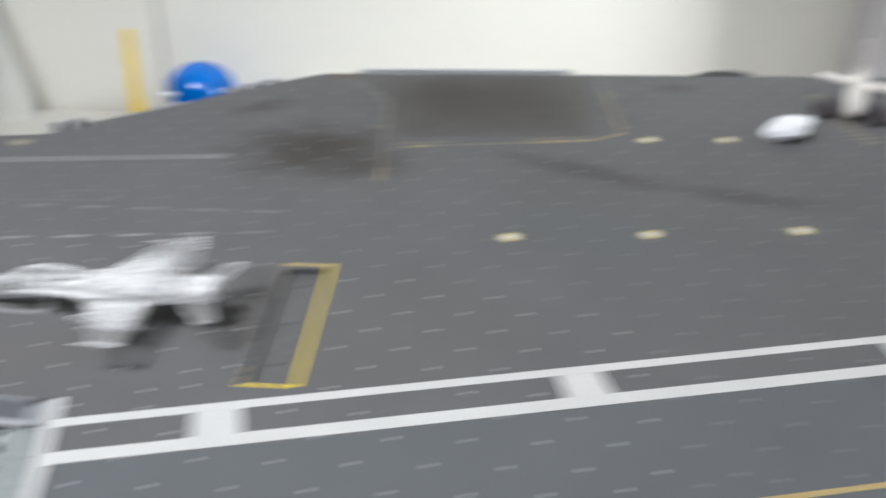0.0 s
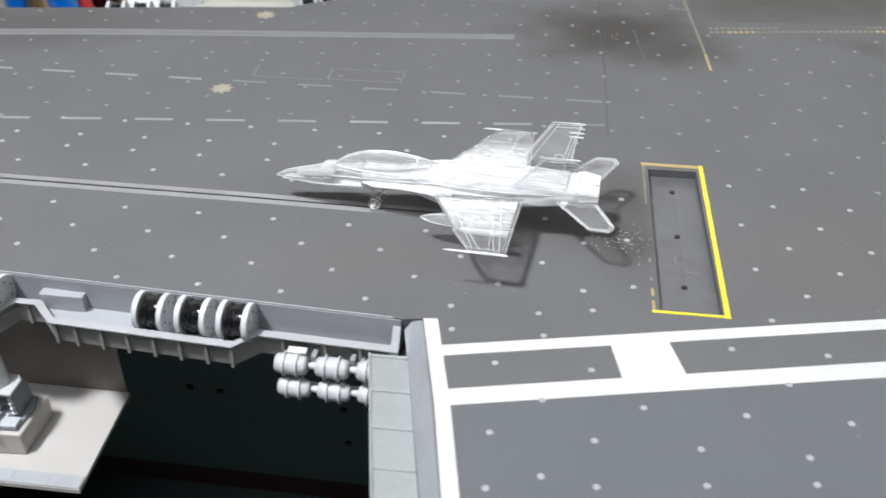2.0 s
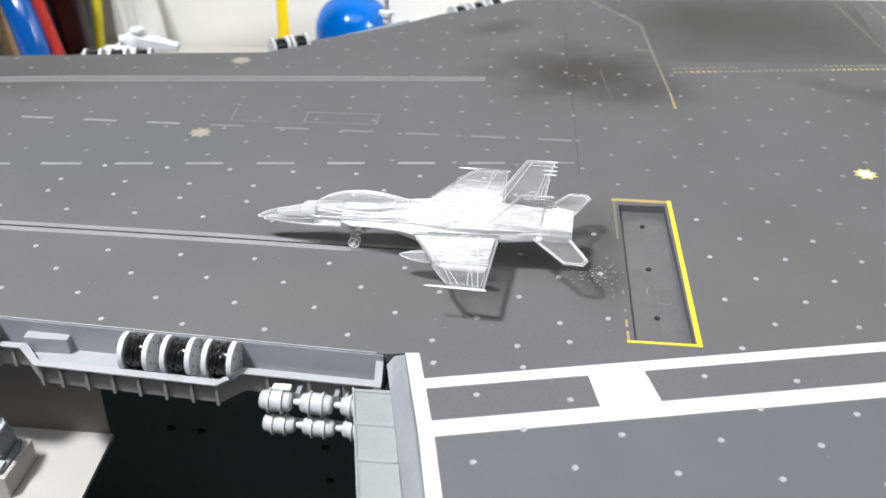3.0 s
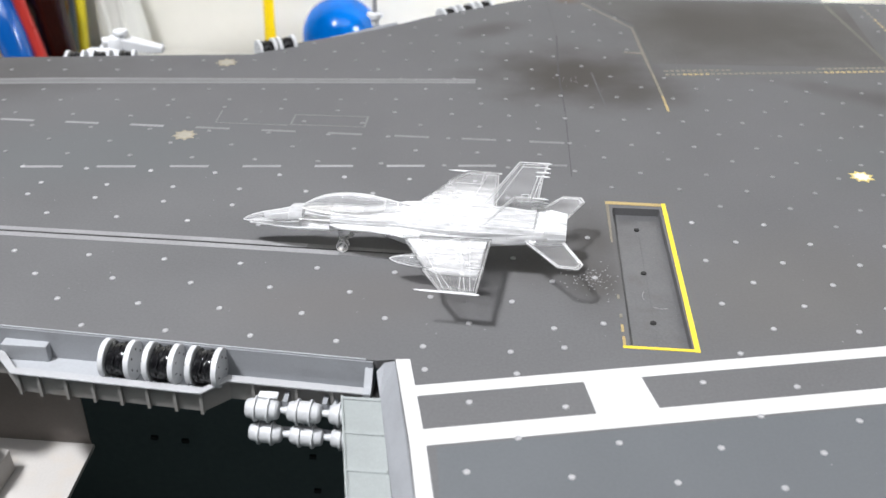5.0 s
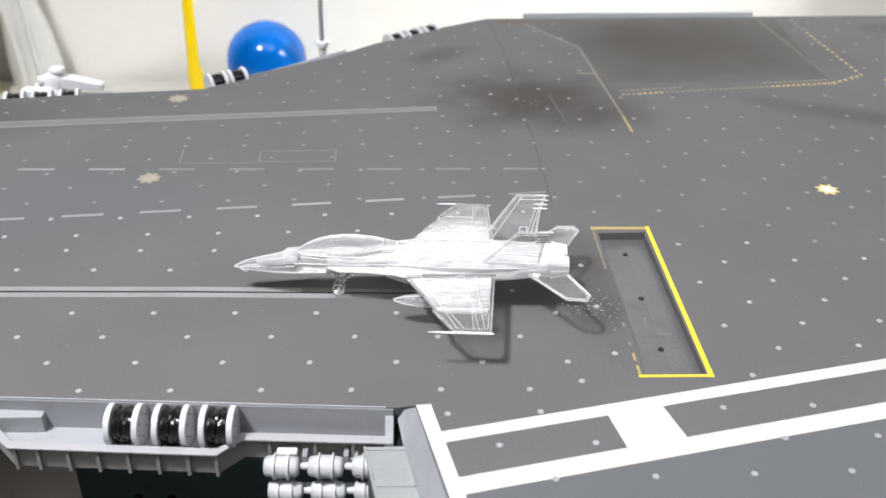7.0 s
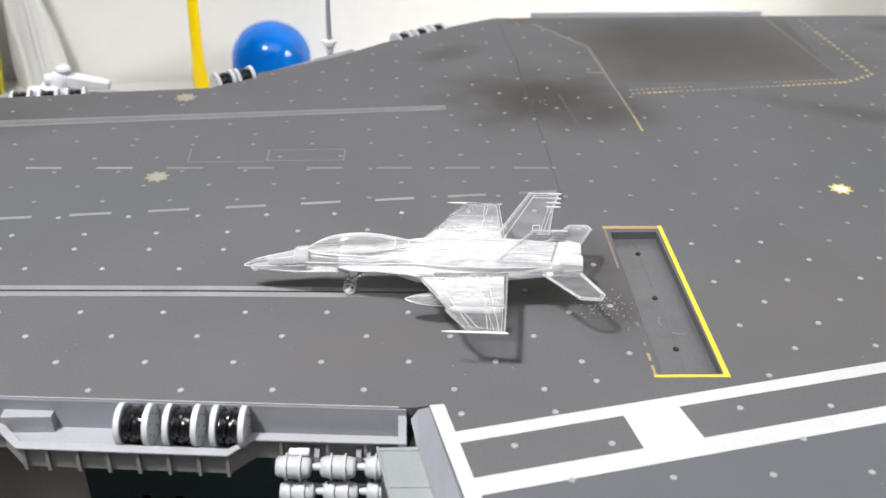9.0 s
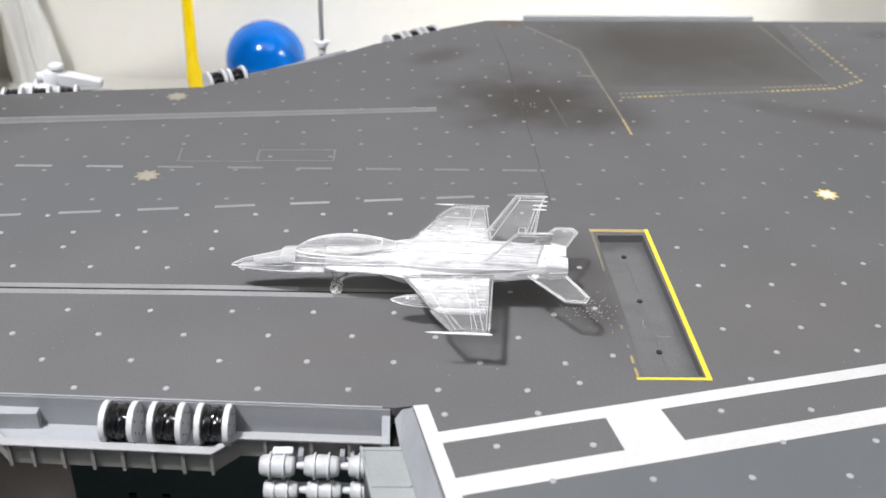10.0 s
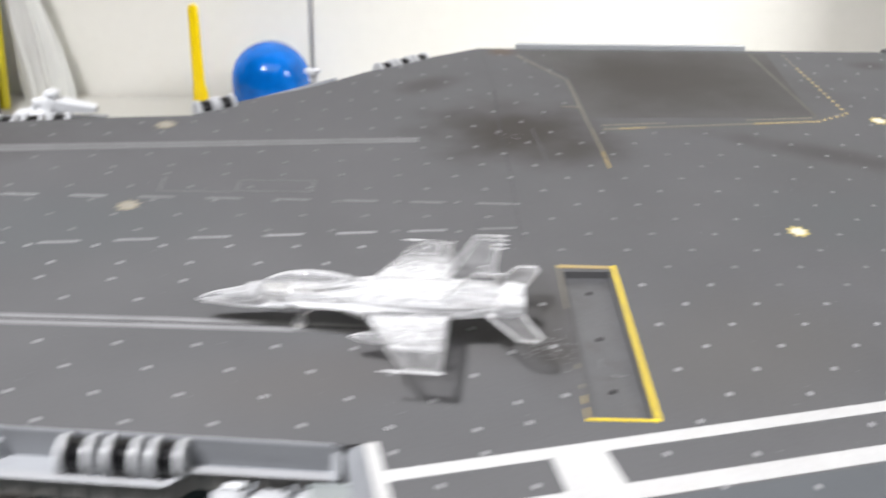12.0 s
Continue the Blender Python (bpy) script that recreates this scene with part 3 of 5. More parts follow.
# life raft canisters in two rows on a rack below the gallery
def raft(at, r, length, pin):
    c = thing("raft_canister", "white ribbed life raft canister under the gallery", "life raft", at, -2.6, "life raft canisters")
    h = length / 2
    bm = B()
    spin(bm, [(-h, 0.3), (-h + 0.02, r * 0.72), (-h + 0.22, r * 0.86), (-h + 0.8, r * 0.93), (-h + 1.2, r), (h - 1.3, r), (h - 0.9, r * 0.92), (h - 0.35, r * 0.86), (h - 0.12, r * 0.7), (h, 0.3)], (0, 0, 0), (1, 0, 0), 24)
    part("shell", bm, raft_grey, c, smooth=True)
    for x in (-length * 0.2, length * 0.19):
        bm = B()
        spin(bm, [(-0.15, r), (-0.12, r + 0.26), (0.12, r + 0.26), (0.15, r)], (x, 0, 0), (1, 0, 0), 24)
        part("band", bm, raft_grey, c, smooth=True)
    if pin:
        bm = B()
        spin(bm, [(-0.95, 0.4), (-0.4, 0.48), (0.1, 0.5)], (-h, 0, 0), (1, 0, 0), 12)
        part("end_pin", bm, raft_grey, c, smooth=True)
    return c


for k in range(3):
    raft((-44.85 + 5.3 * k, -10.05 - 0.1 * k, -5.3), 1.4, 4.25, k > 0)
    raft((-44.5 + 5.2 * k, -10.85 - 0.1 * k, -8.5), 1.26, 4.2, k > 0)
bm = B()
for y, z in ((-8.7, -5.4), (-9.7, -8.6)):
    rod(bm, (-46, y, z), (-32, y - 0.3, z), 0.3)
    rod(bm, (-36, y, z), (-36, -6.5, z + 1), 0.3)
for x in (-42.2, -37.2, -33.0):
    box(bm, x - 0.3, x + 0.3, -9.4, -6.6, -6.0, -4.4)
part("raft_rack", bm, hull_mid, ship)
bm = B()
box(bm, -45.5, -43.0, -9.7, -8.6, -4.0, -3.5)
part("raft_cover", bm, plastic_white, ship, bevel=0.2)

# ribbed side panel beside the lift, with its battens, and the sloping deck-edge face
bm = B()
SIDE = [(-35.0, -9.2), (-30.2, -9.0), (-22.6, -45.0), (-9.8, -95.0), (-14.6, -96.0), (-28.0, -45.0)]
prism(bm, SIDE, -4.2, -3.2)
panel = part("side_panel", bm, louvre_grey, ship, "pale green-grey ribbed side panel")
sl = Vector((7.2, -36.0)).normalized()
for k in range(11):
    f = 0.35 + 0.41 * k
    a = Vector((-35.0 + f, -9.3))
    bm = B()
    e = a + sl * 34
    q = Vector((sl.y, -sl.x)) * 0.12
    prism(bm, [tuple(a - q), tuple(a + q), tuple(e + q), tuple(e - q)], -3.25, -3.13)
    part("batten", bm, louvre_grey, panel)
bm = B()
a = Vector((-34.95, -9.2))
e = a + sl * 36
q = Vector((sl.y, -sl.x)) * 0.14
prism(bm, [tuple(a + q), tuple(a - q), tuple(e - q), tuple(e + q)], -3.4, -2.9)
part("panel_edge", bm, louvre_grey, panel, bevel=0.05)
for k in range(7):
    c = Vector((-35.0, -9.2)) + sl * (0.3 + 6.15 * k)
    bm = B()
    prism(bm, [(c.x - 0.1, c.y - 0.3), (c.x + 4.9, c.y - 0.3), (c.x + 4.9, c.y + 0.2), (c.x - 0.1, c.y + 0.2)], -3.25, -2.98)
    part("crossbar", bm, louvre_grey, panel, bevel=0.06)
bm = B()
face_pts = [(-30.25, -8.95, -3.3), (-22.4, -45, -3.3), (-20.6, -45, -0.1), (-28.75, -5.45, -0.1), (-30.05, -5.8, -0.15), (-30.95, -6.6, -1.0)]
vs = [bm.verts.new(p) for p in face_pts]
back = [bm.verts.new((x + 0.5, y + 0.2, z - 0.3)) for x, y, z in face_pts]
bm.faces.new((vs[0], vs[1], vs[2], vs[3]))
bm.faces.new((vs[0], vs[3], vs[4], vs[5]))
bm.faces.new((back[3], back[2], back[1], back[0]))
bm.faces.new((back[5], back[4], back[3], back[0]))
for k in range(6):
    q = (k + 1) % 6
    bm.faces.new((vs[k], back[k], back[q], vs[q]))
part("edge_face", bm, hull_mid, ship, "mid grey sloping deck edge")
# black block that paints the open corner as unlit
bm = B()
prism(bm, [(-31.35, -8.8), (-30.4, -8.9), (-30.4, -4.0), (-31.35, -4.0)], -8, -4.0)
part("corner_gap_fill", bm, black_hole, ship)
# dark block added for the shade below the side panel
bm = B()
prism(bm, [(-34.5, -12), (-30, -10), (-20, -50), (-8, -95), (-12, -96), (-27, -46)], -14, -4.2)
part("side_shade_block", bm, hull_dark, ship)

# sponson with its walls
bm = B()
prism(bm, [(-150, -20.0), (-72.3, -19.8), (-73.0, -1.2), (-150, -1.2)], -22.7, -22.0)
part("sponson_floor", bm, platform_pale, ship, "pale grey sponson platform")
bm = B()
prism(bm, [(-150, -19.9), (-72.4, -19.7), (-72.5, -17.6), (-150, -17.8)], -22.0, -21.8)
part("sponson_border", bm, hull_grey, ship)
for x in (-77, -82, -87, -92, -97, -102):
    bm = B()
    box(bm, x - 0.06, x + 0.06, -19.7, -17.8, -21.85, -21.77)
    part("border_joint", bm, hull_mid, ship)
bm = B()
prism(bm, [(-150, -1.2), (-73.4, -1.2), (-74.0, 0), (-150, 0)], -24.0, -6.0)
part("sponson_wall", bm, sponson_shade_brown, ship, "tan-grey sponson wall, its colour darkened for the gallery's shade")
bm = B()
box(bm, -112, -94.3, -8, -1.2, -22, -12.5)
part("sponson_locker", bm, hull_grey, ship, bevel=0.2)
bm = B()
box(bm, -112, -96.0, -9.6, -8.0, -22, -18.5)
part("sponson_step", bm, hull_grey, ship, bevel=0.2)
# near-black block that paints the dark beside and behind the sponson wall
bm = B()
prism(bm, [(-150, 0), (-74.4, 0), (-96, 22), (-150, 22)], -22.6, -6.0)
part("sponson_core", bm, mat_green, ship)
bm = B()
prism(bm, [(-150, -12), (-103, -12), (-100, 22), (-150, 22)], -50, -24)
part("sponson_foot", bm, foot_brown, ship, "brown sponson support")


# close-in gun on its pedestal
gun = thing("gun_turret", "grey close-in gun mount with a white dome on a square pedestal", "gun turret", (-85.9, -11.0, -22.0))
bm = B()
prism(bm, [(-4.1, -4.2), (3.9, -3.9), (4.1, 3.9), (-3.9, 3.7)], 0, 3.8)
part("pedestal", bm, platform_pale, gun, bevel=0.25)
bm = B()
prism(bm, [(-3.4, -3.6), (3.2, -3.3), (3.6, 1.2), (3.0, 3.2), (-3.2, 3.2)], 3.8, 4.3)
part("base_plate", bm, gun_grey, gun, bevel=0.15)
for sx in (-1, 1):
    bm = B()
    loft(bm, [[(sx * 2.0 + dx, y, z) for y, z in ((-1.1, 4.3), (2.9, 4.3), (2.6, 7.2), (1.9, 8.7), (-1.1, 8.7))] for dx in (-0.55, 0.6)])
    part("yoke_arm", bm, gun_grey, gun, bevel=0.12)
    for k in range(4):
        bm = B()
        spin(bm, [(0, 0.05), (0.12, 0.24), (0.32, 0.33), (0.6, 0.33), (0.8, 0.28)], (sx * 2.05, -1.62, 5.2 + k * 0.86), (0, 1, 0), 12)
        part("smoke_tube", bm, plastic_white, gun, smooth=True)
bm = B()
spin(bm, [(-1.6, 1.1), (-1.4, 1.3), (1.4, 1.3), (1.6, 1.1)], (0, 0.6, 6.2), (1, 0, 0), 20)
part("ammunition_drum", bm, gun_grey, gun, smooth=True)
bm = B()
rod(bm, (0, 0.4, 6.4), (0, -4.2, 5.4), 0.5, 0.35)
for k in range(4):
    rod(bm, (0.2 * math.cos(k * 1.57), -3.6, 5.5 + 0.2 * math.sin(k * 1.57)), (0.2 * math.cos(k * 1.57), -5.0, 5.2 + 0.2 * math.sin(k * 1.57)), 0.14)
part("gun_barrels", bm, gun_grey, gun, smooth=True)
bm = B()
prism(bm, [(-2.75, -1.9), (2.75, -1.8), (2.75, 1.2), (2.0, 2.2), (-2.0, 2.2), (-2.75, 1.2)], 8.6, 9.1)
part("yoke_bridge", bm, plastic_grey, gun, bevel=0.12)
for x0, x1 in ((-3.3, -0.25), (0.15, 3.1)):
    bm = B()
    prism(bm, [(x0, -3.4), (x1, -3.3), (x1, -1.5), (x0, -1.5)], 4.3, 4.75)
    part("deck_plate", bm, plastic_grey, gun, bevel=0.12)
bm = B()
spin(bm, [(0, 1.5), (0.35, 1.5), (0.45, 1.3)], (0, -0.3, 4.3), (0, 0, 1), 20)
part("turntable", bm, plastic_grey, gun, smooth=True)
bm = B()
spin(bm, [(0, 1.8), (0.3, 1.8), (3.6, 1.5), (4.4, 1.33), (4.85, 1.0), (5.05, 0.5), (5.1, 0.05)], (-0.3, 0.3, 9.1), (-0.03, 0.08, 1), 28)
part("radome", bm, plastic_white, gun, "smooth white radome", smooth=True)

# ---- deck markings ----
far_lift_paint = surface("far_lift_paint", (0.108, 0.107, 0.105), 0.62, spec=0.06, var=0.18, fine=2000, coarse=45)
add_stain_or_shade(far_lift_paint, (40, 128), (56, 38), 0.75, SOOT_AND_SHADE, 0, 60)
add_stain_or_shade(far_lift_paint, (28, 135), (16, 14), 0.4, SOOT_AND_SHADE)
UP = 0.06
LINE_SLOPE = 0.2285


def paint(name, outline, material, up=UP, label=""):
    bm = B()
    prism(bm, outline, -0.02, up)
    return part(name, bm, material, ship, label)


def sloped(x0, x1, y0, width, xref):
    f = lambda x: y0 + LINE_SLOPE * (x - xref)
    return [(x0, f(x0) - width), (x1, f(x1) - width), (x1, f(x1)), (x0, f(x0))]


paint("white_line", sloped(-26.4, 300, -10.15, 2.0, -26.2), white_paint, label="white painted deck line")
paint("white_line", sloped(-24.6, 300, -17.7, 2.75, -24.4), white_paint)
for k in range(5):
    x = -5.3 + 57.6 * k
    fa = lambda q: -12.0 + LINE_SLOPE * (q + 26.2)
    fb = lambda q: -17.8 + LINE_SLOPE * (q + 24.4)
    paint("white_block", [(x + 1.2, fb(x + 1.2)), (x + 8.7, fb(x + 8.7)), (x + 7.0, fa(x + 7.0)), (x - 0.1, fa(x - 0.1))], white_paint, up=0.052)
paint("edge_strip", [(-28.7, -5.3), (-25.35, -20.0), (-22.5, -35.0), (-9.9, -95.0), (-8.0, -95.0), (-20.6, -35.0), (-23.5, -20.0), (-26.9, -5.1)], white_paint, up=0.1, label="white painted edge strip")
# joint of the lift, beside the line
for k in range(5):
    x0 = 58 * k + 84
    paint("yellow_dash", sloped(x0 - 12, x0 + 20, -19.4, 1.1, 84), worn_yellow)

# catapult track: two pale bands with a slot between
for y0, y1 in ((20.15, 21.2), (18.5, 19.7)):
    paint("track_band", [(-250, y0 + 0.9), (-60, y0), (-40 if y0 < 20 else -45, y0 - 0.3), (-40 if y0 < 20 else -45, y1 - 0.3), (-60, y1), (-250, y1 + 0.9)], faded_paint, up=0.04)
paint("track_band", [(-45, 19.85), (-24, 19.35), (-24, 20.25), (-45, 20.9)], trace_paint, up=0.035)
paint("track_band", [(-40, 18.2), (-24, 17.9), (-24, 18.9), (-40, 19.4)], trace_paint, up=0.035)
bm = B()
prism(bm, [(-250, 20.7), (-60, 19.75), (-22, 19.36), (-22, 19.52), (-60, 19.98), (-250, 20.95)], -0.02, 0.05)
part("track_slot", bm, black_hole, ship, "narrow dark catapult slot")

LIFT = [(-22.3, -20.4), (300, -20.4 + 0.2285 * 322.3), (300, -66), (0.2, -129), (-7.8, -95), (-20.4, -35)]
bm = B()
prism(bm, LIFT, -0.02, 0.025)
part("near_lift", bm, lift_paint, ship, "blue-grey lift platform")
bm = B()
prism(bm, [(14.4, 102.3), (65.5, 105.8), (67.3, 149.6), (0.8, 146.4), (12.3, 128)], -0.02, 0.025)
part("far_lift", bm, far_lift_paint, ship, "sooty dark grey lift platform")

# landing lines
paint("landing_line", [(-255, 60.3), (-143, 71.6), (-107, 76.7), (-23.4, 86.4), (-23.4, 88.8), (-107.5, 79.9), (-143.5, 74.4), (-255, 63)], trace_paint, up=0.03, label="faded pale landing line")
paint("landing_line", [(-143, 71.7), (-107, 76.8), (-23.4, 86.5), (-23.4, 87.1), (-107, 77.5), (-143, 72.4)], band_paint, up=0.045)
paint("landing_line", [(-143, 73.6), (-107, 79.1), (-23.4, 88.1), (-23.4, 88.7), (-107, 79.8), (-143, 74.3)], band_paint, up=0.045)
for k in range(15):
    x = -12.2 - 12.3 * k
    y = 59.95 - 0.0105 * (-12.2 - x)
    mat = faint_paint if k in (0, 1, 2, 3, 4, 5) else faded_paint
    paint("dash", [(x, y - 0.45), (x + 6.3, y - 0.4), (x + 6.3, y + 0.4), (x, y + 0.35)], mat, up=0.04)
for k in range(-1, 14):
    x = -24.4 - 12.25 * k
    f = lambda q: 48.9 + (q + 24.4) * 0.112
    mat = faint_paint if k < 0 else clean_paint if k in (1, 2) else faded_paint
    paint("dash", [(x, f(x) - 0.45), (x + 6.5, f(x + 6.5) - 0.45), (x + 6.5, f(x + 6.5) + 0.35), (x, f(x) + 0.35)], mat, up=0.04)


def outline_marks(pts, w, material, closed=True, up=0.03, name="faint_outline"):
    n = len(pts)
    for i in range(n if closed else n - 1):
        a, b = Vector(pts[i]), Vector(pts[(i + 1) % n])
        t = (b - a).normalized()
        q = Vector((-t.y, t.x)) * w / 2
        a2, b2 = a - t * w / 2, b + t * w / 2
        paint(name, [tuple(a2 - q), tuple(b2 - q), tuple(b2 + q), tuple(a2 + q)], material, up=up + 0.004 * (i % 2))


outline_marks([(-56.6, 62.4), (-42.8, 62.8), (-42.8, 67.4), (-56.6, 66.9)], 0.35, trace_paint)
outline_marks([(-57.2, 62.0), (-70.6, 61.7), (-70.9, 67.2)], 0.3, trace_paint, closed=False)

# yellow border of the well: bright on one side, worn on the other
paint("yellow_line", [(9.12, -0.1), (9.8, -0.1), (9.75, 38.9), (9.1, 38.9)], yellow_paint, label="bright yellow border line")
paint("yellow_line", [(0.0, -0.05), (9.12, -0.05), (9.12, 0.42), (0.0, 0.42)], yellow_paint)
paint("yellow_line", [(0.1, 37.9), (9.1, 37.9), (9.1, 38.8), (0.1, 38.8)], worn_yellow)
paint("yellow_line", [(0.2, 26.0), (0.5, 26.0), (0.6, 37.9), (0.15, 37.9)], ghost_yellow)
for y0, y1 in ((0.55, 2.4), (3.4, 5.0), (6.6, 7.4), (11, 12)):
    paint("yellow_line", [(0.05, y0), (0.4, y0), (0.4, y1), (0.05, y1)], worn_yellow if y0 < 4 else ghost_yellow)

# far lift: yellow outlines
paint("yellow_line", [(14.5, 76.5), (15.0, 76.5), (14.7, 84), (14.2, 84)], worn_yellow)
paint("yellow_line", [(14.2, 84), (14.7, 84), (13.95, 96), (13.45, 96)], ghost_yellow)
paint("yellow_line", [(13.5, 96), (13.9, 96), (13.6, 101), (12.7, 117), (12.1, 125), (11.6, 125), (12.3, 112), (13.1, 100)], faint_yellow)
paint("yellow_line", [(11.6, 125), (12.2, 125), (1.0, 142.8), (0.4, 142.4)], faint_yellow)
paint("yellow_line", [(8.6, 108.0), (12.6, 107.6), (12.6, 108.5), (8.6, 108.7)], faint_yellow)
for k in range(40):
    f = k / 40
    x = 16.4 + 49 * f
    y = 95.4 + 7.6 * f
    mat = worn_yellow if (k > 27 or 2 < k < 8) else ghost_yellow
    paint("lift_dash", [(x, y), (x + 0.8, y + 0.12), (x + 0.8, y + 1.0), (x, y + 0.9)], mat, up=0.04)
    if k > 26 or k < 12:
        paint("lift_dash", [(x, y + 2.2), (x + 0.8, y + 2.3), (x + 0.8, y + 3.0), (x, y + 2.9)], ghost_yellow, up=0.04)
for k in range(22):
    f = k / 22
    if f < 0.22:
        x, y = 65.4 + 8.2 * f / 0.22, 103 + 4.9 * f / 0.22
    else:
        x, y = 73.6 - 2.6 * (f - 0.22) / 0.78, 107.9 + 42 * (f - 0.22) / 0.78
    paint("lift_dash", [(x, y), (x + 0.8, y), (x + 0.8, y + 1.0), (x, y + 1.0)], worn_yellow if f < 0.8 else ghost_yellow, up=0.04)
paint("yellow_line", [(62.2, 148.3), (65.8, 105.8), (66.5, 105.8), (63.2, 148.3)], dull_strip, up=0.03)
for k in range(14):
    f = k / 14
    x, y = 131 + 6 * f * f, 139 - 35 * f
    paint("lift_dash", [(x - 2, y), (x + 2.5, y), (x + 2.5, y + 1.2), (x - 2, y + 1.2)], ghost_yellow, up=0.04)

# seams cut in the deck
for pts, w in (([(-8.4, 146.5), (-6.1, 117.4), (-6.2, 95), (-5.3, 73.5), (-5.0, 47)], 0.5), ([(0.8, 95.2), (2.8, 76.4)], 0.6), ([(14.2, 103), (11.9, 128), (1.0, 146.5)], 0.5)):
    for i in range(len(pts) - 1):
        a, b = Vector(pts[i]), Vector(pts[i + 1])
        t = (b - a).normalized()
        q = Vector((-t.y, t.x)) * w / 2 * (0.7, 0.6, 0.5, 0.3)[i]
        paint("deck_seam", [tuple(a - q), tuple(b - q), tuple(b + q), tuple(a + q)], hull_dark if i == 0 else seam_grey, up=0.02)


def star(cx, cy, r, material, rz=0.3):
    pts = []
    for k in range(16):
        a = rz + 2 * math.pi * k / 16
        rr = r if k % 2 == 0 else r * 0.68
        pts.append((cx + rr * math.cos(a), cy + rr * math.sin(a)))
    paint("star_mark", pts, material, up=0.04)
    paint("star_heart", [(cx + (x - cx) * 0.7, cy + (y - cy) * 0.7) for x, y in pts], star_faded if material is star_worn else star_pale, up=0.05)


star(-74.7, 55.8, 2.3, star_worn)
star(-76.8, 92.0, 2.4, star_worn)
for x, y in ((44.6, 52.2), (74.1, 55.3), (106.1, 59.1), (79.9, 104.8), (99.8, 106.2)):
    star(x, y, 2.2, star_paint)

# ---- things along the far deck edge ----
bm = B()
box(bm, 1.0, 63.0, -0.6, 0.6, -2.0, 0.55)
part("edge_rail", bm, plastic_grey, ship, "pale grey rail along the lift edge", at=(0, 150.2, 0)).rotation_euler = (0, 0, radians(3.2))


def far_reels(at, rz, n, step=5.4, size=1.0):
    for k in range(n):
        c, s = math.cos(radians(rz)), math.sin(radians(rz))
        copy_thing(reel_a, pose((at[0] + c * step * k) * MM, (at[1] + s * step * k) * MM, at[2] * MM, 0, 0, rz) @ Matrix.Scale(size, 4))


far_reels((-70.6, 101.8, -0.6), 33, 2, 4.6, 1.0)
far_reels((-32.5, 132.2, -1.6), 38, 3)
far_reels((-110.9, 94.1, -2.2), 9, 3)
for pts in ([(-73.0, 97.6), (-64, 106.4), (-48, 116.9), (-37, 127.4), (-20, 140.4), (-9.5, 147.3), (-12, 150.5), (-24, 144), (-41, 131), (-52, 121.5), (-68, 110), (-77, 100.5)],
            [(-150, 86), (-110, 92.1), (-91, 95.2), (-73.5, 97.8), (-76, 104), (-92, 101.5), (-112, 99), (-150, 93)]):
    bm = B()
    prism(bm, pts, -5.2, -4.0)
    part("far_gallery", bm, hull_mid, ship, "grey gallery ledge along the far deck edge")
bm = B()
tube(bm, [(-62, 110.2, -2.0), (-55, 114.8, -1.6), (-50, 118.2, -1.2), (-44, 123.4, -1.2)], 0.9, 8)
part("far_rim", bm, hull_mid, ship, smooth=True)

mast = thing("whip_mast", "thin grey whip aerial on a small bracket", "aerial", (-49.6, 125.6, -4.0))
bm = B()
rod(bm, (0, 0, 0), (0, 0, 36), 0.62, 0.45)
part("pole", bm, steel, mast, smooth=True)
bm = B()
spin(bm, [(0, 1.0), (1.2, 0.9), (1.6, 1.4), (2.6, 1.4), (3.0, 0.8)], (0, 0, 2.2), (0, 0, 1), 12)
box(bm, -1.9, 1.9, -0.5, 0.5, 4.1, 5.0)
part("bracket", bm, plastic_white, mast, smooth=True)

bm = B()
prism(bm, [(-124, 96), (-98, 100), (-98, 118), (-124, 116)], -10.5, -9.0)
part("far_sponson", bm, hull_mid, ship, "grey sponson below the far deck edge")
# a white director mount standing on the far sponson
mount = thing("director_mount", "white unpainted gun director with a tapered box on the far gallery", "gun mount", (-109.3, 110.5, -9.0), 6)
mount.scale = (0.95, 0.95, 0.95)
bm = B()
spin(bm, [(0, 4.2), (3.0, 4.0), (4.2, 3.0)], (-1, 2, 0), (0, 0, 1), 24)
part("turntable", bm, plastic_white, mount, smooth=True)
bm = B()
spin(bm, [(0, 2.6), (1.6, 2.6), (2.6, 2.0), (3.1, 0.8)], (0.5, 2, 4.0), (0, 0, 1), 18)
part("turret", bm, plastic_white, mount, smooth=True)
bm = B()
spin(bm, [(0, 1.4), (0.9, 1.9), (1.5, 1.7), (1.9, 0.8)], (1.5, 2, 6.6), (0, 0, 1), 16)
part("cap", bm, plastic_white, mount, smooth=True)
bm = B()
rings = []
for x, h, w in ((2.0, 2.0, 1.9), (4.5, 2.0, 2.0), (8.5, 1.5, 1.7), (11.6, 1.0, 1.4)):
    zc = 5.6 - (x - 2.0) * 0.2
    rings.append([(x, 2 - w, zc - h), (x, 2 + w, zc - h), (x, 2 + w, zc + h * 0.4), (x, 2 - w, zc + h * 0.4)])
loft(bm, rings)
part("launcher_box", bm, plastic_white, mount, bevel=0.3)
bm = B()
spin(bm, [(0, 1.9), (2.6, 2.0), (3.4, 1.8), (3.8, 1.0)], (-5.5, 1, 0), (0, 0, 1), 16)
part("drum", bm, plastic_white, mount, smooth=True)
bm = B()
rod(bm, (0.0, 2, 5.2), (-3.0, 1, 5.4), 1.5, 1.2)
part("barrel", bm, plastic_white, mount, smooth=True)

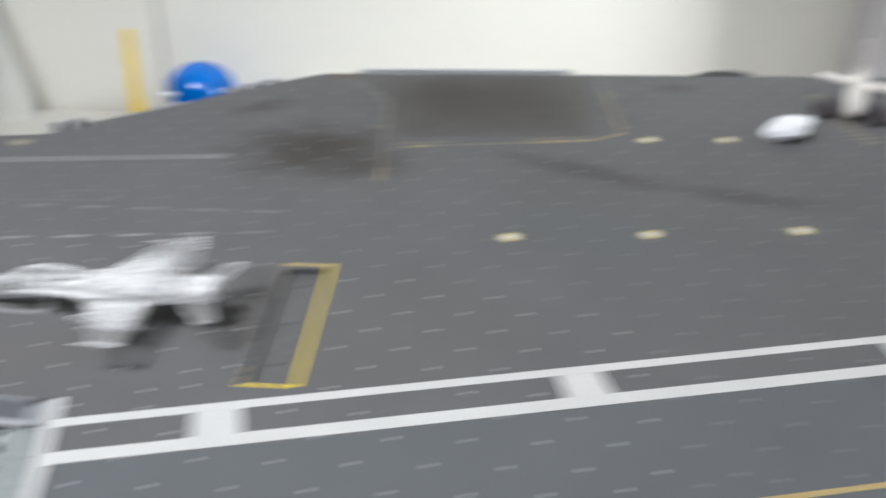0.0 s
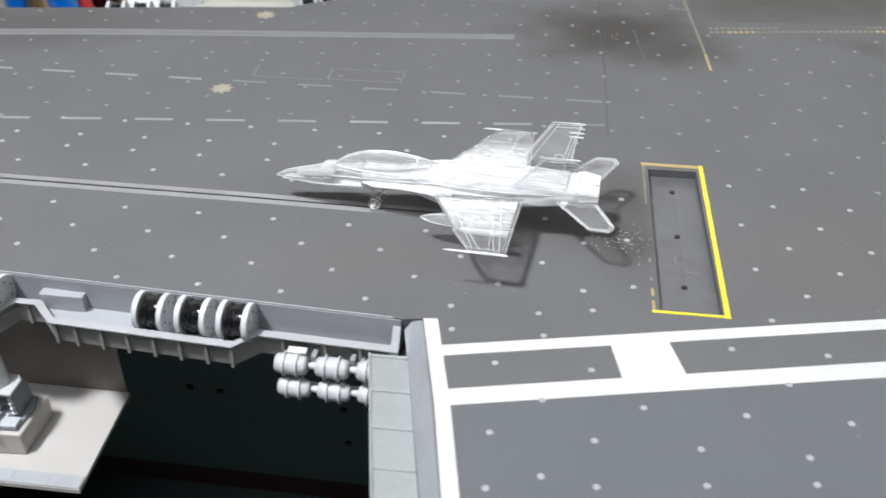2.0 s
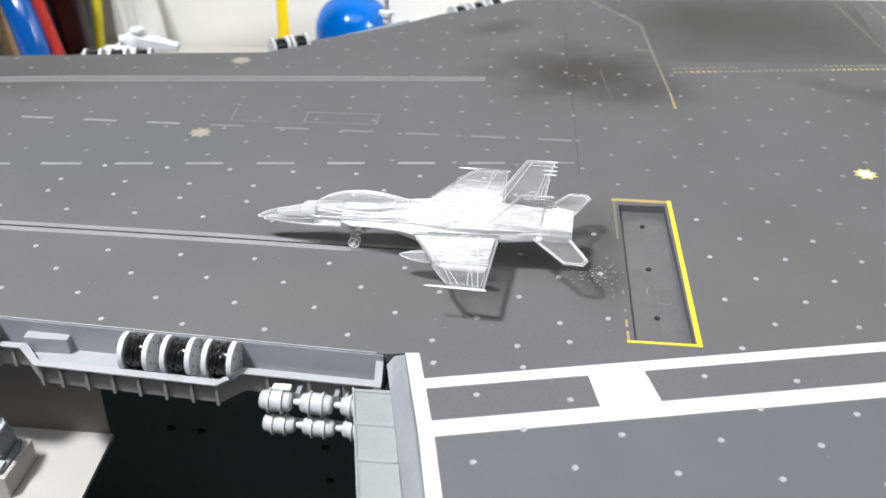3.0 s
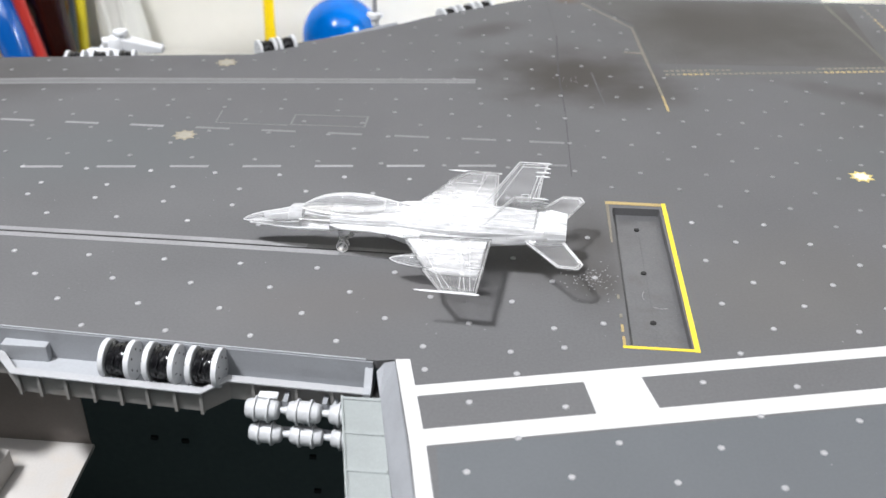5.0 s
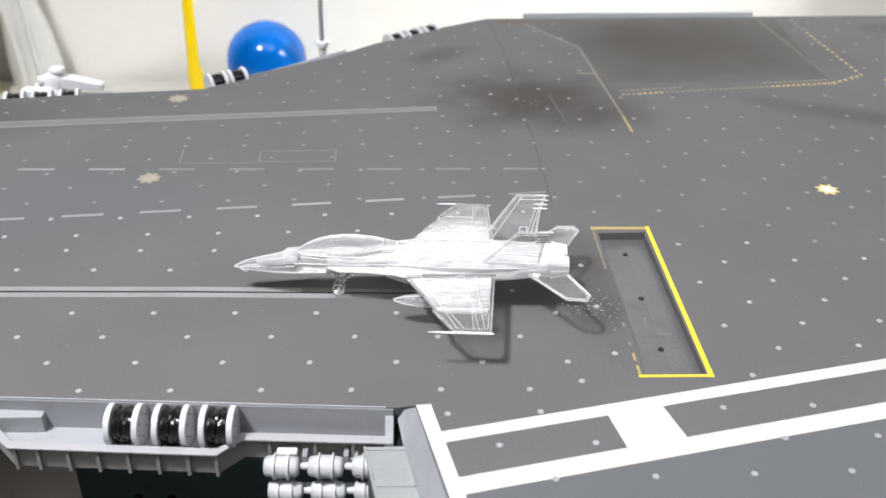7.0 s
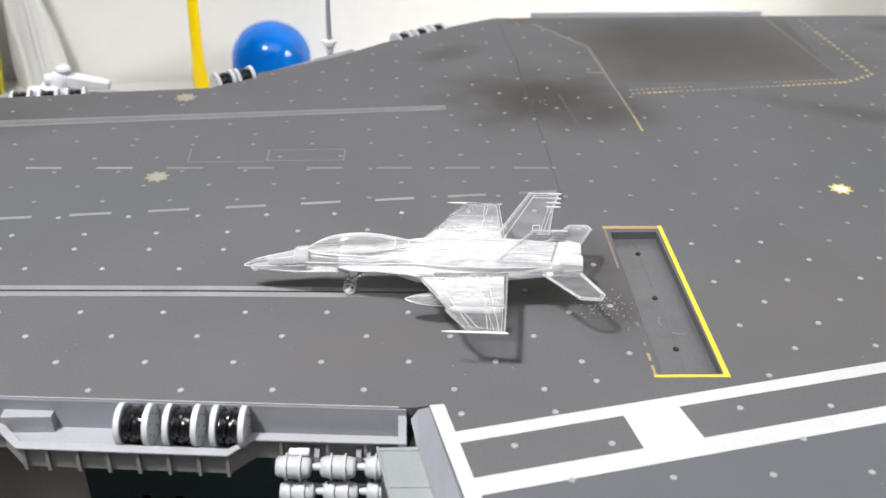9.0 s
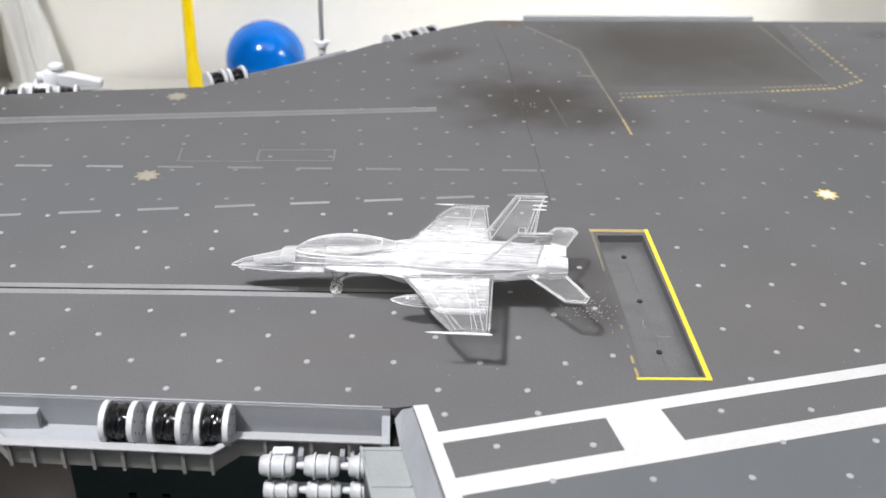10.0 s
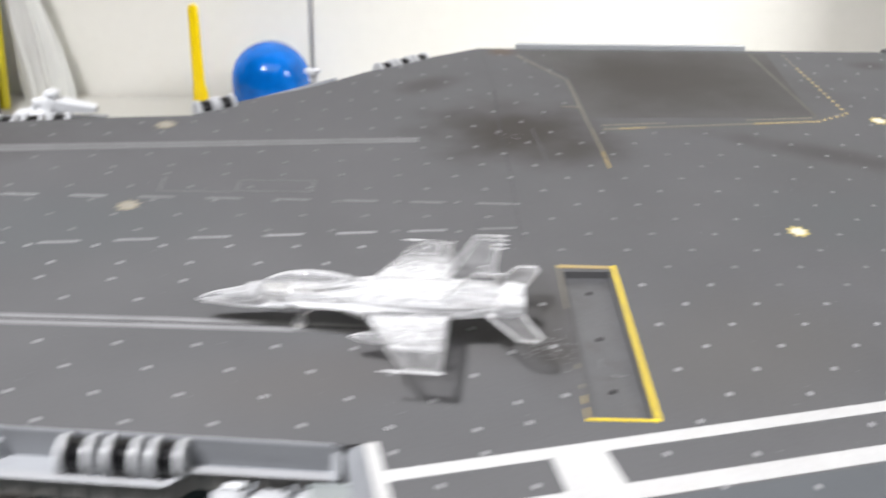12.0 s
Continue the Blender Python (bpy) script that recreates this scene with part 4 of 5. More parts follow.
# ---- the clear jet ----
# its own axes: x back from the nose tip, y to the far side, z up from the deck
jet = thing("jet_model", "clear colourless plastic twin-tail fighter jet standing on the deck", "jet model", (-54.3, 20.6, 0), -3.5)
# rows: distance from the nose, half width, lowest, highest
NOSE = [(0.0, 0.08, 3.84, 4.0), (0.5, 0.34, 3.76, 4.36), (1.7, 0.68, 3.66, 5.02), (3.5, 0.98, 3.56, 5.56), (5.7, 1.31, 3.47, 6.12), (7.4, 1.55, 3.48, 6.62), (8.9, 1.72, 3.55, 7.05)]
BODY = [(8.9, 1.72, 3.55, 6.9), (12.0, 1.85, 3.72, 7.0), (15.0, 1.95, 3.8, 7.0), (18.0, 2.1, 3.9, 7.1), (21.0, 2.4, 4.0, 7.7), (24.0, 2.9, 3.9, 8.3), (27.0, 3.3, 3.9, 8.5),
        (31.0, 3.6, 4.2, 8.45), (35.0, 3.7, 4.8, 8.4), (39.0, 3.6, 5.2, 8.3), (42.0, 3.35, 5.5, 8.1), (44.2, 3.1, 5.6, 7.95)]


def body_ring(x, hw, lo, hi, n=20, square=2.6):
    c, h = (lo + hi) / 2, (hi - lo) / 2
    ring = []
    for k in range(n):
        a = 2 * math.pi * k / n
        ca, sa = math.cos(a), math.sin(a)
        ring.append((x, math.copysign(abs(ca) ** (2 / square), ca) * hw, c + math.copysign(abs(sa) ** (2 / square), sa) * h))
    return ring


def half_ring(x, hw, lo, hi, upper, split=0.55, n=14, square=2.4):
    """The part of a body section above or below its split line, closed by a flat."""
    zs = lo + (hi - lo) * split
    pts = []
    for k in range(n + 1):
        a = math.pi * k / n
        ca, sa = math.cos(a), math.sin(a)
        h = (hi - zs) if upper else (lo - zs)
        pts.append((x, math.copysign(abs(ca) ** (2 / square), ca) * hw, zs + h * abs(sa) ** (2 / square)))
    return pts


def split_at(x):
    """How high the thick, frosty lower half of the body reaches."""
    return 0.2 if x < 9 else 0.24 if x < 13.4 else 0.8 if x < 22 else 0.6


KEEL = [(0.9, 0.3, 3.72, 4.3)] + NOSE[2:6] + [(8.9, 1.72, 3.55, 6.9), (12.0, 1.85, 3.72, 7.0), (13.3, 1.9, 3.75, 7.0), (13.6, 1.92, 3.76, 7.0)] + BODY[2:]
bm = B()
loft(bm, [half_ring(x, hw, lo, hi, False, split_at(x)) for x, hw, lo, hi in KEEL])
part("lower_fuselage", bm, core, jet, "frosty white lower body", smooth=True)
bm = B()
loft(bm, [half_ring(x, hw, lo, hi, True, 0.24) for x, hw, lo, hi in BODY[:2] + [(13.5, 1.9, 3.75, 7.0)]])
part("cockpit_side", bm, stab_sheet, jet, smooth=True)
bm = B()
loft(bm, [half_ring(x, hw, lo, hi, True, split_at(x)) for x, hw, lo, hi in [(13.5, 1.9, 3.75, 7.0)] + BODY[2:]])
part("upper_fuselage", bm, thin, jet, smooth=True)
bm = B()
loft(bm, [body_ring(x, hw, lo, hi, 24, 2.1) for x, hw, lo, hi in NOSE])
nose = part("nose_cone", bm, solid_clear, jet, "clear see-through nose", smooth=True)
# white rods that draw the bright outline of the clear nose
for ky, kz in ((0, 1), (0, -1), (-1, 0), (1, 0)):
    bm = B()
    tube(bm, [(x, hw * ky, (lo + hi) / 2 + (hi - lo) / 2 * kz) for x, hw, lo, hi in NOSE], 0.05, 6)
    part("outline_highlight", bm, frosted, nose, smooth=True)
# radar bulkhead and avionics block inside the nose
bm = B()
loft(bm, [body_ring(x, hw, lo, hi, 16, 3) for x, hw, lo, hi in ((3.2, 0.3, 4.9, 5.3), (3.5, 0.72, 4.6, 5.45), (5.6, 1.0, 4.75, 5.98), (7.2, 1.2, 4.85, 6.42), (8.5, 1.3, 4.9, 6.7))])
part("radar_block", bm, hazy_fin, jet, smooth=True)
bm = B()
box(bm, 4.9, 7.6, -1.36, -1.2, 4.95, 5.1)
part("block_groove", bm, dark_clear, jet)
# raised windscreen frame
bm = B()
loft(bm, [half_ring(x, hw, lo, hi, True, 0.6, 14, 2.2) for x, hw, lo, hi in ((7.2, 1.5, 3.5, 6.66), (7.6, 1.6, 3.5, 6.98), (8.2, 1.66, 3.5, 7.06), (8.9, 1.72, 3.5, 7.12), (9.3, 1.74, 3.5, 7.1))])
part("windscreen_frame", bm, hazy_fin, jet, smooth=True)
bm = B()
loft(bm, [body_ring(x, hw * 0.62, hi - 1.9, hi - 0.3, 14, 3) for x, hw, lo, hi in BODY[4:]])
part("spine_core", bm, core, jet, smooth=True)


def rim(corners, thick, shrink, parent, material=rim_sheet):
    """The bevelled border of a moulded plate, as a ring round its thinner middle."""
    cs = [Vector(c) for c in corners]
    mid = sum(cs, Vector()) / len(cs)
    nor = (cs[1] - cs[0]).cross(cs[-1] - cs[0]).normalized() * thick / 2
    bm = B()
    rings = []
    for f, h in ((1.0, 0.35), (0.985, 1.0), (shrink, 0.75)):
        rings.append([[bm.verts.new(mid + (c - mid) * f + nor * h * s) for c in cs] for s in (1, -1)])
    n = len(cs)
    for i in range(n):
        j = (i + 1) % n
        loop = [r[0] for r in rings] + [r[1] for r in rings[::-1]]
        for a, b in zip(loop, loop[1:] + loop[:1]):
            bm.faces.new((a[i], a[j], b[j], b[i]))
    part("clear_rim", bm, material, parent)
    edging(corners, 0.045, parent, shrink)


def edging(corners, r, parent, shrink=0.97):
    """White rods for the highlight along the frosted cut edge of a thin plate, but for its root."""
    cs = [Vector(c) for c in corners]
    mid = sum(cs, Vector()) / len(cs)
    cs = [mid + (c - mid) * shrink for c in cs]
    bm = B()
    for a, b in zip(cs, cs[1:]):
        rod(bm, a, b, r, r, 8)
    part("edge_highlight", bm, frosted, parent)


def shrunk(corners, f):
    mid = sum((Vector(c) for c in corners), Vector()) / len(corners)
    return [tuple(mid + (Vector(c) - mid) * f) for c in corners]


for row in BODY[3::2]:
    bm = B()
    ring = body_ring(row[0], row[1] * 1.005, row[2], row[3], 28)
    tube(bm, ring + ring[:1], 0.05, 6)
    part("panel_line", bm, frosted, jet, smooth=True)
bm = B()
for side in (-1, 1):
    tube(bm, [(x, side * hw * 0.99, lo + (hi - lo) * 0.66) for x, hw, lo, hi in BODY], 0.07, 6)
    tube(bm, [(x, side * hw * 0.45, hi + 0.02) for x, hw, lo, hi in BODY[4:]], 0.06, 6)
part("panel_line", bm, frosted, jet, smooth=True)

CANOPY = [(9.2, 0.35, 7.15), (9.8, 0.8, 7.6), (10.9, 1.1, 8.35), (12.3, 1.32, 9.0), (13.8, 1.45, 9.42), (15.4, 1.5, 9.66), (17.0, 1.5, 9.76), (19.2, 1.42, 9.62), (21.2, 1.25, 9.28), (23.2, 1.0, 8.86), (25.4, 0.65, 8.5), (27.0, 0.3, 8.3)]
bm = B()
loft(bm, [[(x, hw * math.cos(a), 6.95 + (hi - 6.95) * max(0, math.sin(a)) ** 0.8 - (0.15 if math.sin(a) < 0 else 0)) for a in (2 * math.pi * k / 24 for k in range(24))] for x, hw, hi in CANOPY])
part("canopy", bm, glassy, jet, smooth=True)
bm = B()
for side in (-1, 1):
    tube(bm, [(x, side * hw * 1.02, 6.95) for x, hw, hi in CANOPY], 0.1, 6)
    tube(bm, [(x, side * (hw + 0.25), 6.55) for x, hw, hi in CANOPY[1:-1]], 0.07, 6)
# white rod along the top draws the canopy's bright outline
tube(bm, [(x, 0, hi) for x, hw, hi in CANOPY], 0.06, 6)
for x0, r0, hi in ((21.4, 1.22, 9.22), (23.2, 1.0, 8.86)):
    tube(bm, [(x0, r0 * math.cos(a), 6.95 + (hi - 6.95) * math.sin(a) ** 0.8) for a in (math.pi * k / 14 for k in range(15))], 0.06, 6)
part("canopy_frame", bm, frosted, jet, smooth=True)
# the cockpit tub with its side wall, and two seats
bm = B()
loft(bm, [body_ring(x, hw, 5.9, hi, 14, 4) for x, hw, hi in ((9.6, 0.9, 6.4), (11.5, 1.2, 6.6), (16.0, 1.35, 6.7), (21.0, 1.3, 6.9), (24.0, 0.9, 7.6))])
part("cockpit_tub", bm, hazy_fin, jet, smooth=True)
for x in (12.2, 17.2):
    bm = B()
    plate(bm, [(x, 0, 6.6), (x + 1.5, 0, 6.6), (x + 1.9, 0, 8.3), (x + 1.3, 0, 8.35), (x + 0.9, 0, 7.2), (x, 0, 7.0)], 0.8)
    part("seat", bm, stab_sheet, jet, bevel=0.12)
bm = B()
spin(bm, [(0, 0.3), (0.34, 0.3), (0.4, 0.2)], (1.35, -0.3, 4.0), (0, -0.4, -1), 12)
part("nose_probe", bm, frosted, jet, smooth=True)

for side in (-1, 1):
    # leading-edge extension, wing, rail
    LERX = [(13.3, side * 1.95, 5.25), (15.3, side * 2.65, 5.2), (17.6, side * 2.8, 5.3), (19.3, side * 2.95, 5.4), (21.6, side * 3.35, 5.5), (23.3, side * 3.8, 5.65), (24.8, side * 4.6, 5.8), (27.0, side * 4.6, 5.9), (27.0, side * 2.2, 6.1), (15.0, side * 1.6, 5.5)]
    bm = B()
    plate(bm, LERX, 0.3, 0.98)
    ext = part("root_extension", bm, core, jet)
    edging(LERX[:7] + [(27.0, side * 3.0, 6.1)], 0.05, ext)
    WING = [(24.5, side * 4.4, 5.95), (28.95, side * 12.3, 6.0), (28.55, side * 12.45, 6.0), (31.3, side * 16.6, 5.85), (36.3, side * 16.8, 5.85), (37.0, side * 3.9, 6.2)]
    bm = B()
    plate(bm, shrunk(WING, 0.9), 0.5)
    wing = part("wing", bm, wing_sheet, jet, bevel=0.15)
    rim(WING, 0.7, 0.9, wing)
    edging(WING, 0.07, wing)
    # raised spar, flap and aileron joints
    for (xa, ya), (xb, yb) in (((26.6, 4.6), (31.9, 16.5)), ((32.6, 4.4), (34.7, 16.6)), ((34.0, 4.4), (35.4, 16.6)), ((33.7, 11.9), (34.0, 16.6)), ((30.6, 12.6), (32.8, 16.5)),
                               ((29.9, 12.2), (33.7, 12.2)), ((34.1, 11.5), (36.6, 11.4)), ((34.1, 12.1), (36.6, 12.0)), ((28.6, 8.6), (33.2, 8.4))):
        if side > 0 and xa not in (32.6, 33.7, 29.9):
            continue
        bm = B()
        za, zb = 6.52 - 0.028 * (ya - 4), 6.52 - 0.028 * (yb - 4)
        rod(bm, (xa, side * ya, za), (xb, side * yb, zb), 0.036, 0.036, 6)
        part("panel_line", bm, frosted, wing)
    bm = B()
    spin(bm, [(0, 0.04), (0.8, 0.12), (2.6, 0.16), (8.0, 0.16), (8.4, 0.09)], (28.2, side * 16.95, 5.85), (1, 0, 0), 10)
    part("tip_rail", bm, frosted, jet, smooth=True)
    # pylons and stores below the wing
    bm = B()
    plate(bm, [(27.4, side * 7.0, 5.8), (34.4, side * 7.0, 5.8), (33.0, side * 7.0, 4.6), (28.4, side * 7.0, 4.6)], 0.5)
    part("pylon", bm, thin, jet, bevel=0.1)
    TANK = ((0, 0.05), (0.5, 0.34), (1.5, 0.66), (3.4, 0.95), (6.0, 1.02), (9.5, 0.9), (12.0, 0.35), (12.6, 0.05))
    bm = B()
    spin(bm, TANK, (23.1, side * 7.0, 3.85), (1, 0, 0), 22)
    tank = part("drop_tank", bm, solid_clear, jet, smooth=True)
    bm = B()
    for a in (0.3, 1.9, 3.5, 5.1):
        tube(bm, [(23.1 + d, side * 7.0 + r * math.cos(a), 3.85 + r * math.sin(a)) for d, r in TANK[:-1]], 0.06, 6)
    part("seam", bm, frosted, tank)
    bm = B()
    spin(bm, [(0, 0.1), (0.6, 0.4), (6.0, 0.45), (7.2, 0.2)], (27.0, side * 7.0, 3.85), (1, 0, 0), 14)
    part("tank_core", bm, core, tank, smooth=True)
    bm = B()
    plate(bm, [(29.6, side * 9.2, 5.7), (34.4, side * 9.2, 5.7), (33.6, side * 9.2, 4.5), (30.2, side * 9.2, 4.5)], 0.6)
    part("pylon", bm, core, jet, bevel=0.1)
    bm = B()
    spin(bm, [(0, 0.05), (0.8, 0.4), (2.0, 0.55), (5.5, 0.55), (7.0, 0.3)], (28.9, side * 9.2, 4.0), (1, 0, 0), 12)
    store = part("bomb", bm, core, jet, smooth=True)
    for a in (0.8, 2.36, 3.93, 5.5):
        bm = B()
        plate(bm, [(34.7, side * 9.2 + 0.3 * math.cos(a), 4.0 + 0.3 * math.sin(a)), (35.9, side * 9.2 + 0.3 * math.cos(a), 4.0 + 0.3 * math.sin(a)), (36.0, side * 9.2 + 0.9 * math.cos(a), 4.0 + 0.9 * math.sin(a)), (35.4, side * 9.2 + 0.9 * math.cos(a), 4.0 + 0.9 * math.sin(a))], 0.12)
        part("bomb_fin", bm, stab_sheet, store)
    # intake trunk
    bm = B()
    rings = [body_ring(21.8, 0.5, 4.4, 6.0, 12, 3), body_ring(24.5, 1.0, 3.7, 6.3, 12, 4), body_ring(30, 1.35, 3.7, 6.3, 12, 4), body_ring(38, 1.3, 4.7, 6.8, 12, 3), body_ring(44, 1.1, 5.5, 7.4, 12, 3)]
    loft(bm, [[(x, y + side * 2.4, z + 0.2) for x, y, z in ring] for ring in rings])
    part("intake", bm, core, jet, smooth=True)
    # fin, stabiliser, nozzle
    FIN = [(35.0, side * 3.25, 7.9), (39.7, side * 5.25, 14.1), (43.95, side * 5.3, 14.2), (43.3, side * 4.75, 12.3), (42.8, side * 3.5, 8.1)]
    bm = B()
    plate(bm, shrunk(FIN, 0.88), 0.32)
    fin = part("tail_fin", bm, fin_sheet, jet, bevel=0.1)
    rim(FIN, 0.45, 0.88, fin, soft_rim)
    edging(FIN, 0.07 if side > 0 else 0.035, fin)
    for z in (14.05, 13.4, 12.8, 12.25):
        bm = B()
        f = (z - 7.9) / 6.3
        spin(bm, [(0, 0.04), (0.4, 0.13), (1.8, 0.13), (2.1, 0.04)], (41.9 + 0.3 * f, side * (3.35 + 1.95 * f), z), (1, 0, 0), 8)
        part("fin_fairing", bm, frosted, fin, smooth=True)
    for (xa, za), (xb, zb) in (((36.6, 8.1), (40.5, 13.9)), ((41.4, 8.6), (42.5, 12.3)), ((41.9, 8.6), (42.95, 12.3)), ((40.4, 9.7), (41.4, 9.8)), ((40.4, 8.4), (40.4, 9.7)), ((41.4, 8.6), (41.4, 9.8)), ((40.1, 13.5), (43.6, 13.6))):
        if side < 0 and za < 13:
            continue
        bm = B()
        fa, fb = (za - 7.9) / 6.3, (zb - 7.9) / 6.3
        rod(bm, (xa, side * (3.28 + 1.98 * fa) - 0.17, za), (xb, side * (3.28 + 1.98 * fb) - 0.17, zb), 0.045, 0.045, 6)
        part("panel_line", bm, frosted, fin)
    STAB = [(41.0, side * 2.9, 6.25), (46.3, side * 9.8, 6.5), (49.0, side * 9.9, 6.5), (49.6, side * 8.7, 6.5), (46.8, side * 2.8, 6.3)]
    bm = B()
    plate(bm, shrunk(STAB, 0.8), 0.3)
    stab = part("stabiliser", bm, stab_sheet, jet, bevel=0.1)
    rim(STAB, 0.5, 0.85, stab, stab_rim)
    edging(STAB, 0.07, stab)
    bm = B()
    spin(bm, [(-0.15, 0.5), (0.15, 0.5), (0.15, 0.32), (-0.15, 0.32)], (42.6, side * 3.9, 6.45), (0, 0.2, 1), 14)
    part("pivot_boss", bm, frosted, stab, smooth=True)
    bm = B()
    spin(bm, [(0, 1.65), (1.5, 1.6), (3.1, 1.25), (3.1, 0.95), (1.0, 0.8)], (44.0, side * 1.65, 6.7), (1, 0, 0), 20)
    noz = part("nozzle", bm, core, jet, smooth=True)
    for k in range(12):
        a = 2 * math.pi * k / 12
        bm = B()
        rod(bm, (44.6, side * 1.65 + 1.62 * math.cos(a), 6.7 + 1.62 * math.sin(a)), (47.1, side * 1.65 + 1.26 * math.cos(a), 6.7 + 1.26 * math.sin(a)), 0.15, 0.12, 6)
        part("petal", bm, core, noz)
    # main gear
    bm = B()
    rod(bm, (29.5, side * 2.2, 3.6), (30.4, side * 3.9, 1.4), 0.4, 0.35)
    spin(bm, [(-0.5, 0.9), (-0.4, 1.05), (0.4, 1.05), (0.5, 0.9)], (30.4, side * 4.2, 1.05), (0, 1, 0), 16)
    part("main_gear", bm, thin, jet, smooth=True)
# nose gear: leg with collars, braced from behind, and twin wheels
bm = B()
spin(bm, [(0, 0.34), (0.35, 0.34), (0.4, 0.5), (0.6, 0.5), (0.65, 0.34), (1.5, 0.34), (1.55, 0.42), (1.75, 0.42), (1.8, 0.3), (2.7, 0.3)], (14.5, -0.1, 3.95), (0.07, 0, -1), 14)
part("nose_leg", bm, rim_sheet, jet, smooth=True)
bm = B()
rod(bm, (14.7, -0.1, 1.7), (17.6, -0.1, 4.1), 0.26)
for f in (0.3, 0.55, 0.8):
    spin(bm, [(-0.14, 0.4), (0.14, 0.4)], (14.7 + 2.9 * f, -0.1, 1.7 + 2.4 * f), (2.9, 0, 2.4), 10)
part("drag_brace", bm, rim_sheet, jet, smooth=True)
bm = B()
spin(bm, [(-0.55, 0.72), (-0.4, 0.87), (0.4, 0.87), (0.55, 0.72)], (14.8, -0.1, 0.9), (0, 1, 0), 20)
wheel = part("nose_wheel", bm, glassy, jet, smooth=True)
for y in (-0.6, 0.4):
    bm = B()
    tube(bm, [(14.8 + 0.82 * math.cos(a), y, 0.9 + 0.82 * math.sin(a)) for a in (2 * math.pi * k / 20 for k in range(21))], 0.08, 6)
    part("tyre_edge", bm, frosted, wheel, smooth=True)
bm = B()
spin(bm, [(-0.7, 0.25), (0.7, 0.25)], (14.8, -0.1, 0.9), (0, 1, 0), 10)
part("axle", bm, frosted, wheel, smooth=True)

# random white flecks on the upper skin, for small detail and built-in sparkle
det = random.Random(5)
bm = B()
for k in range(44):
    x = det.uniform(25, 43)
    row = max((r for r in BODY if r[0] <= x), key=lambda r: r[0])
    y = det.uniform(-0.8, 0.8) * row[1]
    z = row[3] - 0.25 - 0.9 * (abs(y) / row[1]) ** 3 + 0.1
    w = det.uniform(0.3, 2.2)
    box(bm, x, min(x + w, 44), y - det.uniform(0.03, 0.08), y + det.uniform(0.03, 0.08), z - 0.25, z + det.uniform(0.0, 0.1))
for k in range(24):
    x, y = det.uniform(27, 35), det.choice((-1, 1)) * det.uniform(4.6, 9.8)
    w = det.uniform(0.3, 1.4)
    box(bm, x, x + w, y - 0.05, y + 0.05, 6.1, 6.62 - 0.03 * abs(y))
part("sparkle_detail", bm, frosted, jet)

# crumbs of dried glue and scuffed paint beside the well
rng = random.Random(7)
bm = B()
for k in range(110):
    x, y = rng.gauss(-3.3, 1.9), rng.gauss(15.3, 1.9)
    s = rng.uniform(0.04, 0.17)
    spin(bm, [(0, s), (s * 0.5, s * 0.4)], (x, y, 0.0), (rng.gauss(0, .2), rng.gauss(0, .2), 1), 6)
for k in range(14):
    x, y = rng.gauss(-3.5, 2.4), rng.gauss(90.5, 1.6)
    s = rng.uniform(0.06, 0.18)
    spin(bm, [(0, s), (s * 0.3, s * 0.4)], (x, y, 0.0), (0, 0, 1), 6)
tagged(part("glue_crumbs", bm, faded_paint, None), "pale crumbs of dried glue on the deck", "crumbs", kind="stuff")

bm = B()
for k in range(260):
    x, y = rng.uniform(-120, 70), rng.uniform(-25, 100)
    if not (x > -30 or y > 0):
        continue
    s = rng.uniform(0.04, 0.12)
    spin(bm, [(0, s), (s * 0.6, s * 0.3)], (x, y, 0.02), (0, 0, 1), 5)
tagged(part("dust_specks", bm, faded_paint, None), "tiny pale dust specks on the deck", "dust", kind="stuff")

# ---- things standing on the bench behind the ship ----
Z0 = -70.0
ball = thing("blue_ball_jar", "glossy blue plastic dome-shaped jar by the wall", "jar", (-82.4, 258, Z0))
bm = B()
prof = [(0, 13.6), (1.0, 14.9), (14.0, 15.0)] + [(18.6 + 14.0 * math.sin(a), 15.0 * math.cos(a)) for a in (0.0, 0.25, 0.5, 0.75, 1.0, 1.2, 1.4, 1.55)]
spin(bm, prof, (0, 0, 0), (0, 0, 1), 48)
part("jar_body", bm, blue_gloss, ball, smooth=True)

yel = thing("yellow_scraper", "yellow plastic modelling stick leaning against the wall", "modelling tool", (-109.3, 251, Z0))
bm = B()
rings = []
for z, hw, dx, dy in ((0, 3.6, 1.6, 0), (6, 3.5, 1.4, 0.3), (7.5, 2.6, 1.0, 0.5), (11, 3.0, 0.7, 0.8), (15, 2.8, 0.5, 1.0), (18, 2.25, 0.3, 1.2), (30, 2.1, 0.2, 2.2), (44, 2.0, 0.2, 3.4), (46.5, 1.9, 0.2, 3.6), (47.5, 0.9, 0.2, 3.7)):
    rings.append([(dx + hw * math.cos(a), dy + 0.9 * math.sin(a), z) for a in (2 * math.pi * k / 14 for k in range(14))])
loft(bm, rings)
part("stick", bm, yellow_gloss, yel, smooth=True)


def stick(name, label, category, a, b, r, material, r2=None, n=14):
    t = thing(name, label, category, (a[0], a[1], Z0))
    bm = B()
    rod(bm, (0, 0, 0), (b[0] - a[0], b[1] - a[1], b[2] - Z0), r, r2, n)
    part("shaft", bm, material, t, smooth=True)
    return t


pliers = thing("pliers", "pair of pliers standing on its glossy blue handles", "pliers", (-211.5, 235, Z0))
